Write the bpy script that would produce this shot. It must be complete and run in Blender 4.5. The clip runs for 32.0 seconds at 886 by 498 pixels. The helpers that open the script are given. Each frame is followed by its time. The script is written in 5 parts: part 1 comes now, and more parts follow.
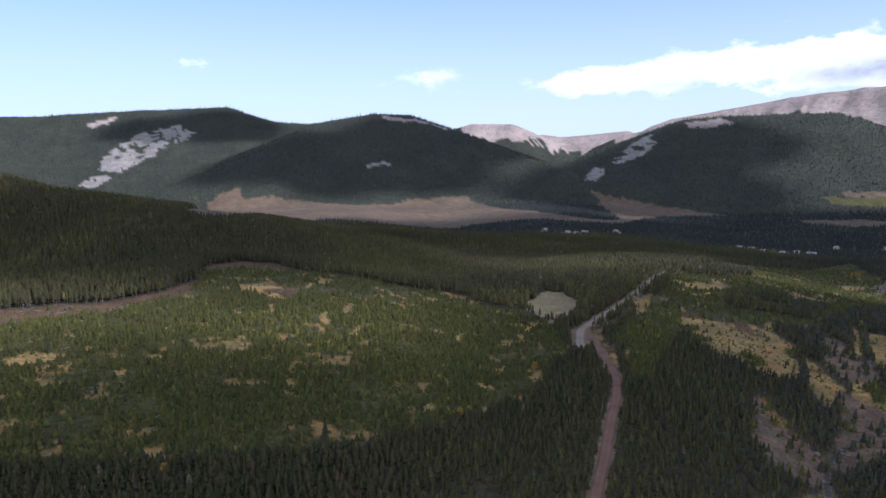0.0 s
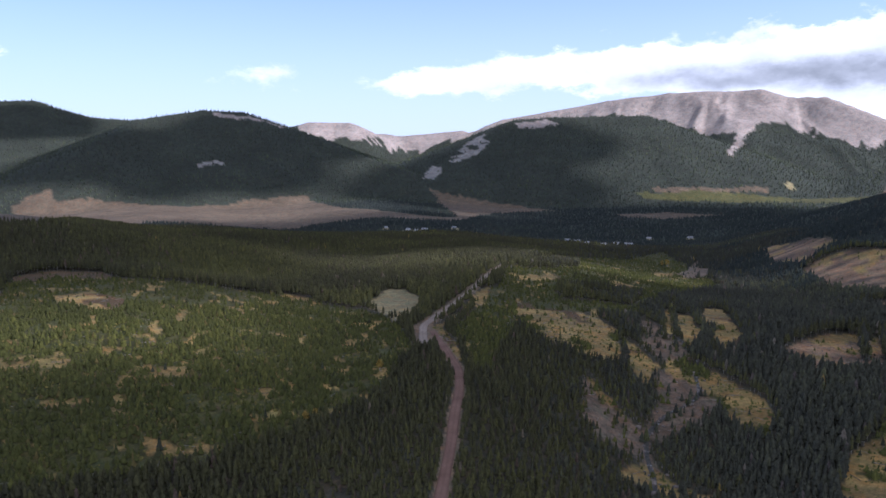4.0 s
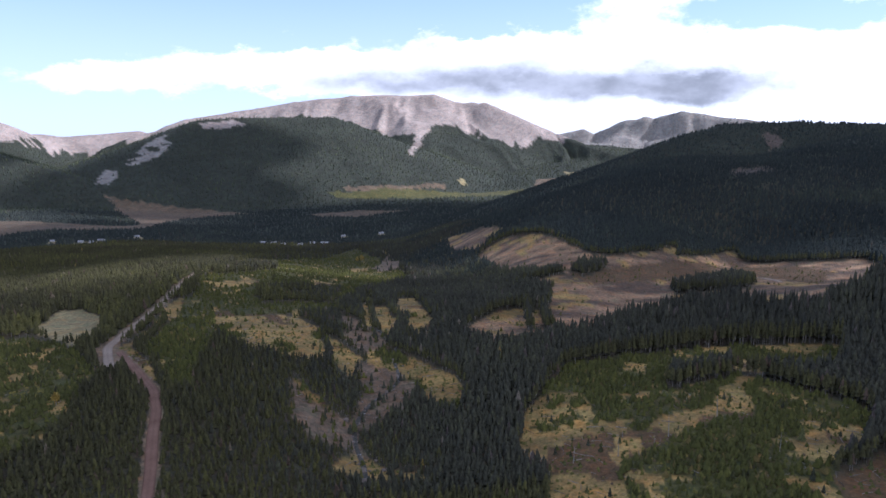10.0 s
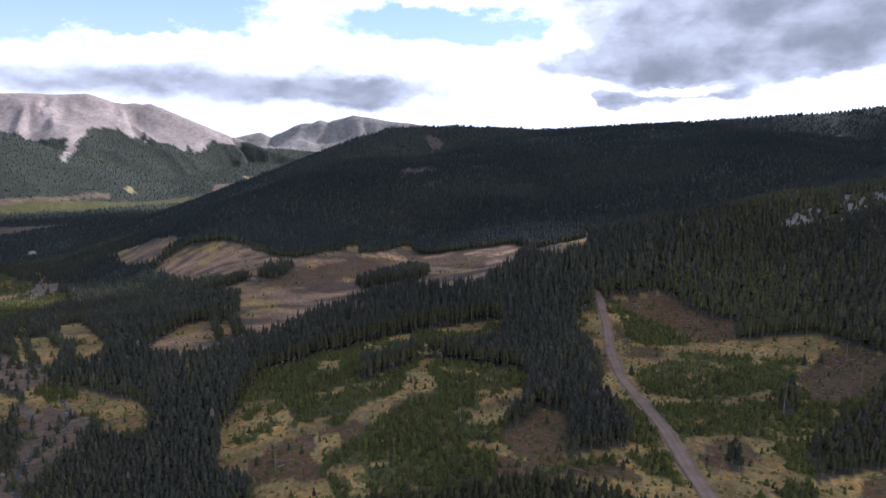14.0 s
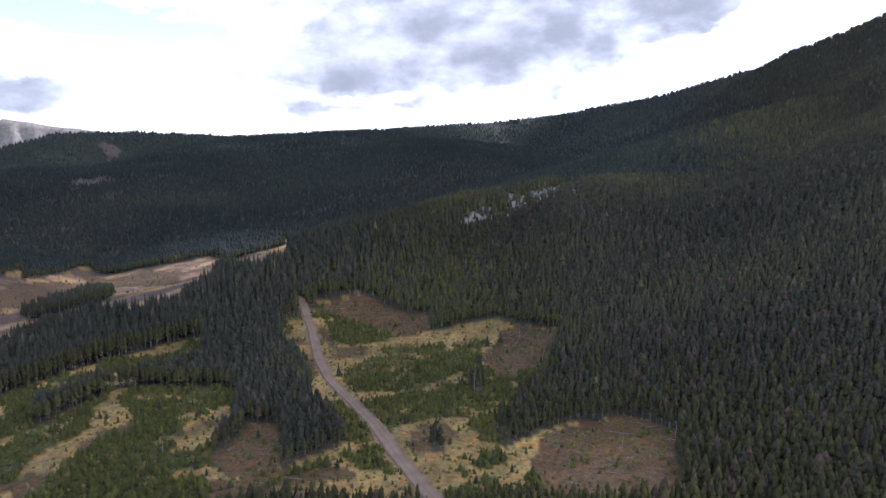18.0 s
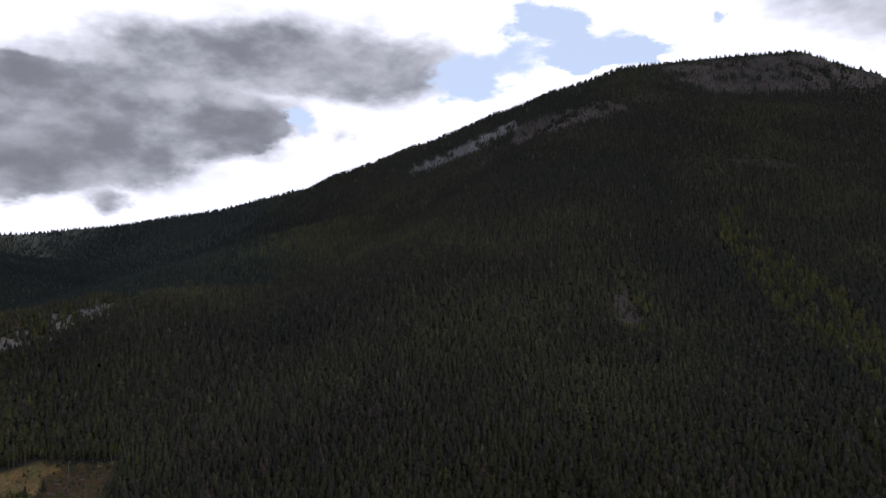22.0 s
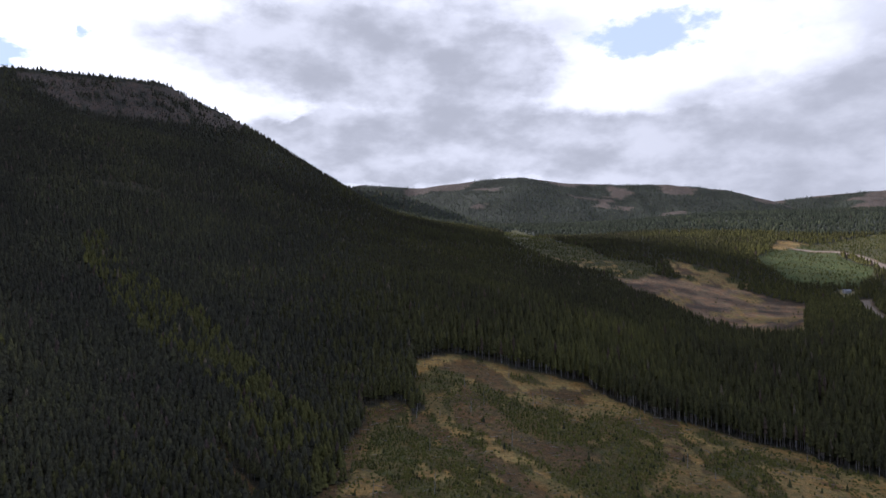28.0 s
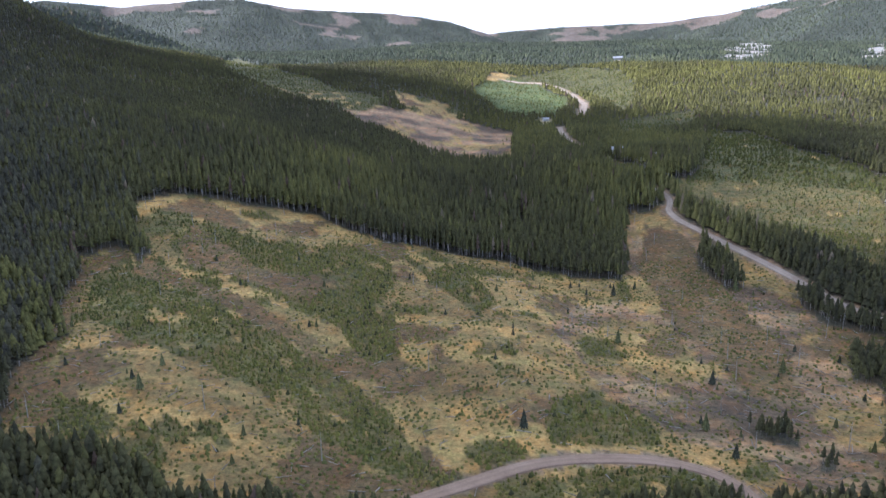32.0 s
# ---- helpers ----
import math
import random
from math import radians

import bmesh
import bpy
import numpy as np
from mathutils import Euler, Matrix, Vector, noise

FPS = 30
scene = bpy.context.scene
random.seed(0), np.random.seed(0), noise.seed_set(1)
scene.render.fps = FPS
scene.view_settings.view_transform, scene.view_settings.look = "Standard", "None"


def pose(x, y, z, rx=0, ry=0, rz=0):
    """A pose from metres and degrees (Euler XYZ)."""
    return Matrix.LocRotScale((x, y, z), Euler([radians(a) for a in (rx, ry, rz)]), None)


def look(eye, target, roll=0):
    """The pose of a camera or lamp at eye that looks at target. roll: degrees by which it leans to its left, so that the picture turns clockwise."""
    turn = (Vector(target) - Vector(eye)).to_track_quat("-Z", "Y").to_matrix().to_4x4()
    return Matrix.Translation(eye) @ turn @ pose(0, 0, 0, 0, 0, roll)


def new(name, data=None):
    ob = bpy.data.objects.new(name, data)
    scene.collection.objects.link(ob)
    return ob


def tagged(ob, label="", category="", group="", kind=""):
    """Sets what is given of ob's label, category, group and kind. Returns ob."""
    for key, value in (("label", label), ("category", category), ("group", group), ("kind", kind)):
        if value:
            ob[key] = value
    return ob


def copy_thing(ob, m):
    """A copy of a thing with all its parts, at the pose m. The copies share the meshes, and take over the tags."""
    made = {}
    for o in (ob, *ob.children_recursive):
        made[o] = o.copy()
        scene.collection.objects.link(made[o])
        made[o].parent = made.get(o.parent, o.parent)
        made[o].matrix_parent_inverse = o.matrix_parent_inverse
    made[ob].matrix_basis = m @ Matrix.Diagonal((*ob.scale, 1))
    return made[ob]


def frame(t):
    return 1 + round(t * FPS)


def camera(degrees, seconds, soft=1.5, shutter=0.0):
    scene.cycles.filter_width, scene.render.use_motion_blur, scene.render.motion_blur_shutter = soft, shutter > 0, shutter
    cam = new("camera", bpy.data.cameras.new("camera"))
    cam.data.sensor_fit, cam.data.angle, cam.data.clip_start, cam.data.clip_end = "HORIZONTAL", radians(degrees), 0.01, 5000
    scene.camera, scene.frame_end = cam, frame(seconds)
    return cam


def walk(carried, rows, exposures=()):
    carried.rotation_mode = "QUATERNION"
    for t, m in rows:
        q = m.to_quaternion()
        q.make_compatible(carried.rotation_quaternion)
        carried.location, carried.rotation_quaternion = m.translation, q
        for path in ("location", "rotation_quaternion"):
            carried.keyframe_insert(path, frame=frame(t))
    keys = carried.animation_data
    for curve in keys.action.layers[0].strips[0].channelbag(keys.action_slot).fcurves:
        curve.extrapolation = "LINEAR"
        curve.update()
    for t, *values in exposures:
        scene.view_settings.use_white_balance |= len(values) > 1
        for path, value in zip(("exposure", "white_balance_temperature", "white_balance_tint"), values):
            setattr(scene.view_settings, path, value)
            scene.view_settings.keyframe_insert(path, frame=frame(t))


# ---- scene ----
EYE = (0.0, 0.0, 120.0)
cam = camera(64.95, 32.0, soft=1.6)
# seconds, yaw, pitch, roll of the hovering drone
PATH = [
    (0.0, -0.00, -9.48, -1.12), (0.5, -1.65, -9.52, -1.04), (1.0, -3.42, -9.58, -1.02), (1.5, -5.07, -9.58, -1.01),
    (2.0, -6.56, -9.61, -0.95), (2.5, -7.93, -9.62, -0.88), (3.0, -9.71, -9.69, -0.76), (3.5, -11.47, -9.74, -0.69),
    (5.5, -18.81, -9.84, -0.35), (6.0, -21.06, -9.86, -0.28), (6.5, -23.16, -9.88, -0.24), (7.0, -25.40, -9.88, -0.21),
    (7.5, -27.39, -9.89, -0.15), (8.0, -29.57, -9.91, -0.09), (8.5, -31.66, -9.94, -0.13), (9.0, -33.85, -9.92, -0.16),
    (9.5, -35.86, -9.91, -0.20), (10.0, -38.07, -9.89, -0.26), (10.5, -40.71, -9.89, -0.33), (11.0, -44.25, -9.89, -0.40),
    (11.5, -47.57, -9.86, -0.41), (12.0, -51.18, -9.85, -0.28), (12.5, -54.26, -9.86, -0.29), (13.0, -57.54, -9.82, -0.26),
    (13.5, -60.62, -9.79, -0.26), (14.0, -63.89, -9.72, -0.17), (14.5, -66.94, -9.67, -0.13), (16.5, -79.29, -9.42, -0.03),
    (17.0, -82.43, -9.33, -0.01), (17.5, -85.38, -9.27, 0.01), (18.0, -88.53, -9.20, 0.05), (18.5, -91.20, -9.14, 0.06),
    (19.0, -95.65, -8.48, 0.02), (19.5, -100.11, -6.99, 0.03), (20.0, -104.87, -5.40, 0.09), (20.5, -109.23, -3.91, 0.15),
    (21.0, -113.96, -2.29, 0.12), (21.5, -118.41, -0.72, 0.11), (22.0, -123.26, 0.08, 0.10), (22.5, -130.38, 0.30, 0.06),
    (23.0, -135.62, 0.51, -0.01), (23.5, -137.52, 0.66, -0.02), (24.0, -140.85, 0.79, -0.01), (24.5, -144.91, 0.92, -0.10),
    (25.0, -149.19, 1.06, -0.10), (25.5, -153.08, 1.16, -0.22), (27.5, -168.57, 1.58, -0.76), (28.0, -172.29, 1.64, -0.87),
    (28.5, -175.67, 1.66, -1.02), (29.0, -179.08, 1.71, -1.09), (29.5, -180.91, 1.77, -1.21), (30.0, -182.66, 0.57, -1.14),
    (30.5, -185.61, -1.98, -1.16), (31.0, -189.23, -5.37, -1.20), (31.5, -191.71, -8.87, -1.26), (32.0, -193.85, -12.43, -1.24),
]
# seconds, stops, kelvin, tint of the drone camera's automatic settings
EXPOSURES = [(0.0, 0.08, 5300, 20), (6.0, 0.12, 5300, 20), (9.0, 0.25, 5300, 20), (14.0, 0.2, 5350, 20), (18.0, 0.78, 5500, 20), (20.0, 0.75, 5600, 20),
             (22.5, -0.6, 6000, 18), (25.0, 0.05, 5900, 18), (28.0, -0.27, 5750, 18), (30.0, -0.35, 5700, 18), (31.0, 0.05, 5550, 18), (31.5, 0.5, 5450, 17), (32.0, 1.25, 5300, 15)]
walk(cam, [(t, pose(*EYE, 90 + p, 0, y) @ pose(0, 0, 0, 0, 0, r)) for t, y, p, r in PATH], EXPOSURES)

# ---- sun and sky ----
SUN_BEARING, SUN_HEIGHT = 122.0, 34.0
# cumulus in the sky: bearing, height above the horizon, half width, half height (degrees), thickness
WHITE = [(12.8, 3.9, 4.9, 1.0, 0.80), (26.4, 4.5, 12.4, 1.5, 0.90), (39.3, 4.6, 15.2, 1.9, 1.00), (54.1, 4.1, 18.7, 2.5, 1.00),
    (-0.4, 3.8, 3.2, 0.9, 0.42), (-18.6, 5.0, 1.2, 0.4, 0.36), (29.0, 8.5, 5.2, 0.9, 0.60), (35.8, 7.6, 2.5, 0.6, 0.50),
    (60.6, 3.9, 25.3, 4.2, 1.10), (77.7, 4.8, 20.1, 6.9, 1.50), (87.4, 5.6, 35.1, 9.5, 1.80), (119.3, 14.6, 32.9, 9.9, 1.80),
    (136.9, 16.2, 33.0, 11.1, 1.70), (147.1, 15.4, 27.1, 10.5, 1.80), (177.9, 13.5, 29.6, 11.4, 1.80), (205.0, 12.8, 26.6, 10.1, 1.80),
    (215.4, 13.7, 24.9, 10.4, 1.60)]
BLUE = [(125.8, 13.7, 4.7, 2.0, 1.30), (131.8, 18.0, 3.3, 1.6, 1.20), (137.8, 15.2, 3.7, 0.8, 1.10), (111.4, 10.6, 1.7, 1.1, 1.10),
    (189.2, 17.9, 5.6, 1.7, 1.30), (145.0, 16.9, 1.2, 0.7, 0.90), (200.0, 16.9, 2.8, 1.2, 0.40), (38.8, 8.7, 12.1, 1.2, 1.00),
    (63.0, 7.8, 9.3, 1.4, 0.55), (64.0, 8.0, 9.8, 1.7, 0.70), (134.4, 16.0, 7.0, 1.4, 0.90)]
# shaded undersides
GREY_NORTH = [(43.6, 3.6, 17.6, 1.6, 0.56), (54.3, 2.7, 9.6, 1.7, 0.67), (31.4, 3.8, 7.3, 0.9, 0.39), (45.2, 3.9, 16.4, 1.3, 0.67),
    (55.6, 2.7, 7.8, 0.9, 0.73), (58.6, 2.7, 6.6, 1.0, 0.67)]
GREY_EAST = [(78.9, 4.9, 6.1, 1.3, 2.12), (79.1, 2.5, 2.7, 0.7, 1.62), (82.1, 7.4, 4.8, 2.0, 1.88), (89.2, 8.8, 13.9, 3.6, 1.88),
    (82.0, 5.0, 9.1, 1.4, 2.38), (91.5, 5.8, 12.1, 2.1, 1.88), (78.4, 2.4, 2.1, 0.5, 1.62), (87.4, 2.9, 2.5, 0.7, 1.50),
    (97.6, 3.4, 1.8, 0.7, 1.30), (83.8, 2.4, 3.6, 0.4, 1.00), (87.4, 7.9, 12.1, 3.4, 1.00), (106.2, 9.7, 3.6, 1.0, 1.40),
    (106.7, 7.9, 1.6, 0.5, 1.20), (90.1, 11.9, 9.6, 1.4, 1.12), (88.8, 11.1, 14.6, 3.6, 1.25), (85.7, 5.3, 7.3, 1.6, 1.12),
    (103.7, 14.7, 8.5, 2.5, 0.80)]
GREY_SOUTH = [(109.5, 15.1, 12.8, 4.1, 1.20), (117.6, 14.4, 8.1, 2.2, 1.40), (107.0, 10.0, 5.4, 1.7, 1.40), (106.3, 7.7, 4.1, 1.0, 1.20),
    (114.8, 9.2, 1.2, 1.0, 0.80), (164.9, 9.0, 11.5, 2.5, 1.88), (164.2, 11.7, 3.3, 1.0, 1.00), (164.2, 17.0, 12.8, 2.8, 1.38),
    (167.4, 18.8, 16.2, 5.4, 1.50), (172.0, 15.4, 8.7, 2.8, 1.38), (165.5, 10.1, 10.2, 2.3, 1.75), (163.2, 12.2, 2.0, 1.0, 1.12),
    (178.5, 10.9, 8.1, 2.0, 1.50), (185.8, 9.0, 16.8, 2.3, 1.75), (201.7, 7.3, 15.5, 2.5, 1.75), (198.7, 10.7, 14.8, 2.9, 1.12),
    (206.2, 13.6, 6.1, 4.8, 0.88), (213.0, 9.5, 10.2, 4.1, 1.12), (211.2, 5.7, 13.5, 1.7, 1.25), (188.0, 11.0, 34.0, 9.0, 0.30),
    (205.0, 3.6, 24.0, 2.4, 0.90)]
GREY = GREY_NORTH + GREY_EAST + GREY_SOUTH

world = bpy.data.worlds.new("sky")
scene.world = world
world.use_nodes = True
wt = world.node_tree
wt.nodes.clear()


def wmath(op, a, b=0.0, c=0.0):
    n = wt.nodes.new("ShaderNodeMath")
    n.operation = op
    for s, v in enumerate((a, b, c)):
        if isinstance(v, (int, float)):
            n.inputs[s].default_value = v
        else:
            wt.links.new(v, n.inputs[s])
    return n.outputs[0]


def wstep(v, lo, hi):
    n = wt.nodes.new("ShaderNodeMapRange")
    n.interpolation_type = "SMOOTHSTEP"
    n.inputs["From Min"].default_value, n.inputs["From Max"].default_value = lo, hi
    wt.links.new(v, n.inputs["Value"])
    return n.outputs["Result"]


def wmix(a, b, fac):
    n = wt.nodes.new("ShaderNodeMix")
    n.data_type = "RGBA"
    wt.links.new(fac, n.inputs[0])
    for s, v in ((6, a), (7, b)):
        if isinstance(v, tuple):
            n.inputs[s].default_value = (*v, 1)
        else:
            wt.links.new(v, n.inputs[s])
    return n.outputs[2]


def wnoise(vec, scale, detail, rough=0.6):
    n = wt.nodes.new("ShaderNodeTexNoise")
    n.inputs["Scale"].default_value, n.inputs["Detail"].default_value, n.inputs["Roughness"].default_value = scale, detail, rough
    wt.links.new(vec, n.inputs["Vector"])
    return n


coord = wt.nodes.new("ShaderNodeTexCoord")
sep = wt.nodes.new("ShaderNodeSeparateXYZ")
wt.links.new(coord.outputs["Generated"], sep.inputs[0])
flat = wt.nodes.new("ShaderNodeMapping")
flat.inputs["Scale"].default_value = (1, 1, 1.9)
wt.links.new(coord.outputs["Generated"], flat.inputs["Vector"])
bearing = wmath("MULTIPLY", wmath("ARCTAN2", sep.outputs["X"], sep.outputs["Y"]), 57.2958)
# bearings run from -83 to 277, so that the seam lies behind the drone
bearing = wmath("ADD", wmath("MODULO", wmath("ADD", bearing, 443.0), 360.0), -83.0)
rise = wmath("MULTIPLY", wmath("ARCSINE", sep.outputs["Z"]), 57.2958)
curl = wnoise(flat.outputs[0], 9.0, 6, 0.62)
curl_sep = wt.nodes.new("ShaderNodeSeparateColor")
wt.links.new(curl.outputs["Color"], curl_sep.inputs[0])
comb = wt.nodes.new("ShaderNodeCombineXYZ")
wt.links.new(wmath("MULTIPLY_ADD", wmath("SUBTRACT", curl_sep.outputs[0], 0.5), 12.0, bearing), comb.inputs[0])
wt.links.new(wmath("MULTIPLY_ADD", wmath("SUBTRACT", curl_sep.outputs[1], 0.5), 5.0, rise), comb.inputs[1])


calm = wt.nodes.new("ShaderNodeCombineXYZ")
wt.links.new(wmath("MULTIPLY_ADD", wmath("SUBTRACT", curl_sep.outputs[0], 0.5), 8.0, bearing), calm.inputs[0])
wt.links.new(wmath("MULTIPLY_ADD", wmath("SUBTRACT", curl_sep.outputs[1], 0.5), 3.0, rise), calm.inputs[1])


def puffs(table, place):
    total = 0.0
    for b, e, w, h, gain in table:
        m = wt.nodes.new("ShaderNodeMapping")
        m.inputs["Scale"].default_value = (0.7 / w, 0.7 / h, 0)
        m.inputs["Location"].default_value = (-b * 0.7 / w, -e * 0.7 / h, 0)
        wt.links.new(place.outputs[0], m.inputs["Vector"])
        g = wt.nodes.new("ShaderNodeTexGradient")
        g.gradient_type = "SPHERICAL"
        wt.links.new(m.outputs[0], g.inputs["Vector"])
        total = wmath("MULTIPLY_ADD", g.outputs["Fac"], gain, total)
    return total


fine = wnoise(flat.outputs[0], 26.0, 7, 0.65).outputs["Fac"]
broad = wnoise(flat.outputs[0], 5.0, 5, 0.6).outputs["Fac"]
ragged = wmath("MULTIPLY", wmath("SUBTRACT", fine, 0.5), 0.7)
white = wmath("ADD", wmath("SUBTRACT", wmath("MINIMUM", puffs(WHITE, comb), 0.8), puffs(BLUE, comb)), ragged)
lumps = wnoise(flat.outputs[0], 13.0, 6, 0.6).outputs["Fac"]
dark = wmath("ADD", wmath("MULTIPLY", wmath("MINIMUM", puffs(GREY, calm), 2.1), wmath("MULTIPLY_ADD", lumps, 0.9, 0.55)), wmath("MULTIPLY", wmath("SUBTRACT", wnoise(flat.outputs[0], 8.0, 5, 0.5).outputs["Fac"], 0.5), 0.45))
# overhead, out of the drone's view, the same broken cloud goes on
aloft = wmath("MULTIPLY", wstep(rise, 19.0, 32.0), wmath("MULTIPLY", wmath("SUBTRACT", broad, 0.43), 5.0))
white = wmath("ADD", white, aloft)
# overhead one sees the shaded undersides
dark = wmath("ADD", dark, wmath("MULTIPLY", wstep(rise, 21.0, 36.0), 1.6))
white_mask = wstep(white, 0.12, 0.5)
dark_mask = wstep(dark, 0.1, 1.25)
sky = wt.nodes.new("ShaderNodeTexSky")
sky.sky_type, sky.sun_disc = "NISHITA", False
sky.sun_elevation, sky.sun_rotation = radians(SUN_HEIGHT), radians(SUN_BEARING)
sky.altitude, sky.air_density, sky.dust_density, sky.ozone_density = 1500, 1.0, 0.15, 2.0
SKY_STRENGTH = 0.12
thin = wmath("MULTIPLY", wmath("SUBTRACT", 1.0, wstep(rise, -1.0, 13.0)), 0.8)
clear = wmix(wmix(sky.outputs[0], (5.4, 6.8, 9.2), wmath("MULTIPLY_ADD", wstep(rise, 17.0, 40.0), -0.45, 0.45)), (6.5, 7.3, 8.7), thin)
CLOUD_WHITE, CLOUD_GREY = (15.5, 15.5, 15.7), (2.7, 2.8, 2.95)
# thin cloud pales the blue towards the sun
clear = wmix(clear, (9.6, 10.6, 11.2), wmath("MULTIPLY", wstep(bearing, 70.0, 115.0), 0.5))
billow = wstep(wnoise(flat.outputs[0], 11.0, 6, 0.55).outputs["Fac"], 0.3, 0.68)
# thinner cloud towards the south lets more light through
thinner = wstep(bearing, 108.0, 145.0)
under = wmix(CLOUD_GREY, (5.0, 5.1, 5.3), thinner)
sunward = wmath("MULTIPLY", wstep(bearing, 45.0, 85.0), wmath("SUBTRACT", 1.0, wstep(bearing, 175.0, 215.0)))
cloud = wmix(wmix(wmix((8.2, 8.3, 8.5), (10.3, 10.3, 10.4), billow), wmix((12.0, 12.1, 12.4), CLOUD_WHITE, billow), sunward), under, wmath("MULTIPLY", dark_mask, wmath("MULTIPLY_ADD", billow, -0.3, 1.0)))
cloud = wmix(cloud, (2.2, 2.27, 2.38), wmath("MULTIPLY", wmath("MULTIPLY", wstep(dark, 1.2, 3.3), wmath("MULTIPLY_ADD", thinner, -0.95, 1.0)), wmath("SUBTRACT", 1.0, wstep(rise, 19.0, 26.0))))
bg = wt.nodes.new("ShaderNodeBackground")
bg.inputs["Strength"].default_value = SKY_STRENGTH
wout = wt.nodes.new("ShaderNodeOutputWorld")
wt.links.new(wmix(clear, cloud, white_mask), bg.inputs["Color"])
wt.links.new(bg.outputs[0], wout.inputs["Surface"])
sun_data = bpy.data.lights.new("sun", "SUN")
sun_data.energy, sun_data.angle, sun_data.color = 5.0, radians(1.6), (1.0, 0.95, 0.88)
sun = new("sun", sun_data)
sb, sh = radians(SUN_BEARING), radians(SUN_HEIGHT)
TO_SUN = Vector((math.sin(sb) * math.cos(sh), math.cos(sb) * math.cos(sh), math.sin(sh)))
sun.matrix_world = look(TO_SUN * 3000, (0, 0, 0))


def cloud_material():
    m = bpy.data.materials.new("cloud_vapour")
    m.use_nodes = True
    t = m.node_tree
    p = t.nodes["Principled BSDF"]
    p.inputs["Base Color"].default_value = (0.9, 0.9, 0.92, 1)
    p.inputs["Roughness"].default_value = 1.0
    tr = t.nodes.new("ShaderNodeBsdfTranslucent")
    tr.inputs["Color"].default_value = (0.85, 0.87, 0.9, 1)
    mx = t.nodes.new("ShaderNodeMixShader")
    mx.inputs[0].default_value = 0.5
    t.links.new(p.outputs[0], mx.inputs[1])
    t.links.new(tr.outputs[0], mx.inputs[2])
    t.links.new(mx.outputs[0], t.nodes["Material Output"].inputs["Surface"])
    return m


CLOUD = cloud_material()
# unseen clouds, added to cast shade on chosen parts of the land
CLOUD_BASE = 2300.0
# each cloud: where its shade falls (east, north, height of the land there), and its two half widths
SHADES = [(-150, 2960, 20, 850, 520), (860, 2640, -30, 440, 430), (800, 2250, -115, 440, 270), (-1250, 3650, 150, 560, 260), (300, 1650, -110, 950, 400), (1250, 1590, -100, 620, 440),
          (300, 1050, -60, 560, 260), (900, 900, -30, 330, 240), (1550, 550, 80, 680, 680), (1150, -250, 110, 430, 400), (1800, -450, 220, 420, 420),
          (850, -800, 250, 580, 580), (330, -1050, 180, 520, 480), (-250, 740, 20, 420, 290), (-120, 1030, -40, 460, 240), (380, 260, -5, 360, 320), (430, -240, 40, 260, 170), (0, 190, 0, 380, 170), (-60, -600, 60, 360, 240), (-400, -640, 40, 260, 220), (-90, -300, 20, 330, 190), (370, 15, 0, 200, 160)]
for k, (cx, cy, cz, rx, ry) in enumerate(SHADES):
    rnd = random.Random(k)
    back = (CLOUD_BASE - cz) / math.tan(sh)
    ox, oy = cx + math.sin(sb) * back, cy + math.cos(sb) * back
    bm = bmesh.new()
    for n in range(26):
        a, q = rnd.uniform(0, 6.283), math.sqrt(rnd.random()) * 0.74
        size = rnd.uniform(0.34, 0.5) * min(rx, ry) * (1.25 - 0.6 * q)
        m = Matrix.Translation((ox + q * rx * math.cos(a), oy + q * ry * math.sin(a), CLOUD_BASE + size * 0.3)) @ Matrix.Diagonal((1.25, 1.25, 0.5, 1))
        bmesh.ops.create_icosphere(bm, subdivisions=2, radius=size, matrix=m)
    for v in bm.verts:
        v.co += Vector((0, 0, 1)) * (noise.noise(v.co * 0.012) * 25)
        if v.co.z < CLOUD_BASE:
            v.co.z = CLOUD_BASE + (v.co.z - CLOUD_BASE) * 0.15
    me = bpy.data.meshes.new("cloud")
    bm.to_mesh(me)
    bm.free()
    me.materials.append(CLOUD)
    tagged(new("cloud", me), "unseen flat-based cloud added to shade the land below", "cloud", "broken cumulus overhead")

# ---- the lie of the land ----
def lattice(seed, n=256):
    return np.random.RandomState(seed).rand(n, n).astype(np.float64)


LATTICES = [lattice(s) for s in range(6)]


def vnoise(x, y, scale, k=0):
    """Smooth value noise, 0 to 1, with cells of that many metres."""
    g = LATTICES[k % 6]
    u, v = np.asarray(x) / scale + 31.7 * k, np.asarray(y) / scale + 17.3 * k
    i, j = np.floor(u).astype(int), np.floor(v).astype(int)
    fu, fv = u - i, v - j
    fu, fv = fu * fu * (3 - 2 * fu), fv * fv * (3 - 2 * fv)
    a, b = g[i % 256, j % 256], g[(i + 1) % 256, j % 256]
    c, d = g[i % 256, (j + 1) % 256], g[(i + 1) % 256, (j + 1) % 256]
    return (a * (1 - fu) + b * fu) * (1 - fv) + (c * (1 - fu) + d * fu) * fv


def fbm(x, y, scale, k=0, octaves=4):
    total, amp, norm = 0.0, 1.0, 0.0
    for o in range(octaves):
        total = total + amp * vnoise(x, y, scale / 2 ** o, k + o)
        norm += amp
        amp *= 0.5
    return total / norm


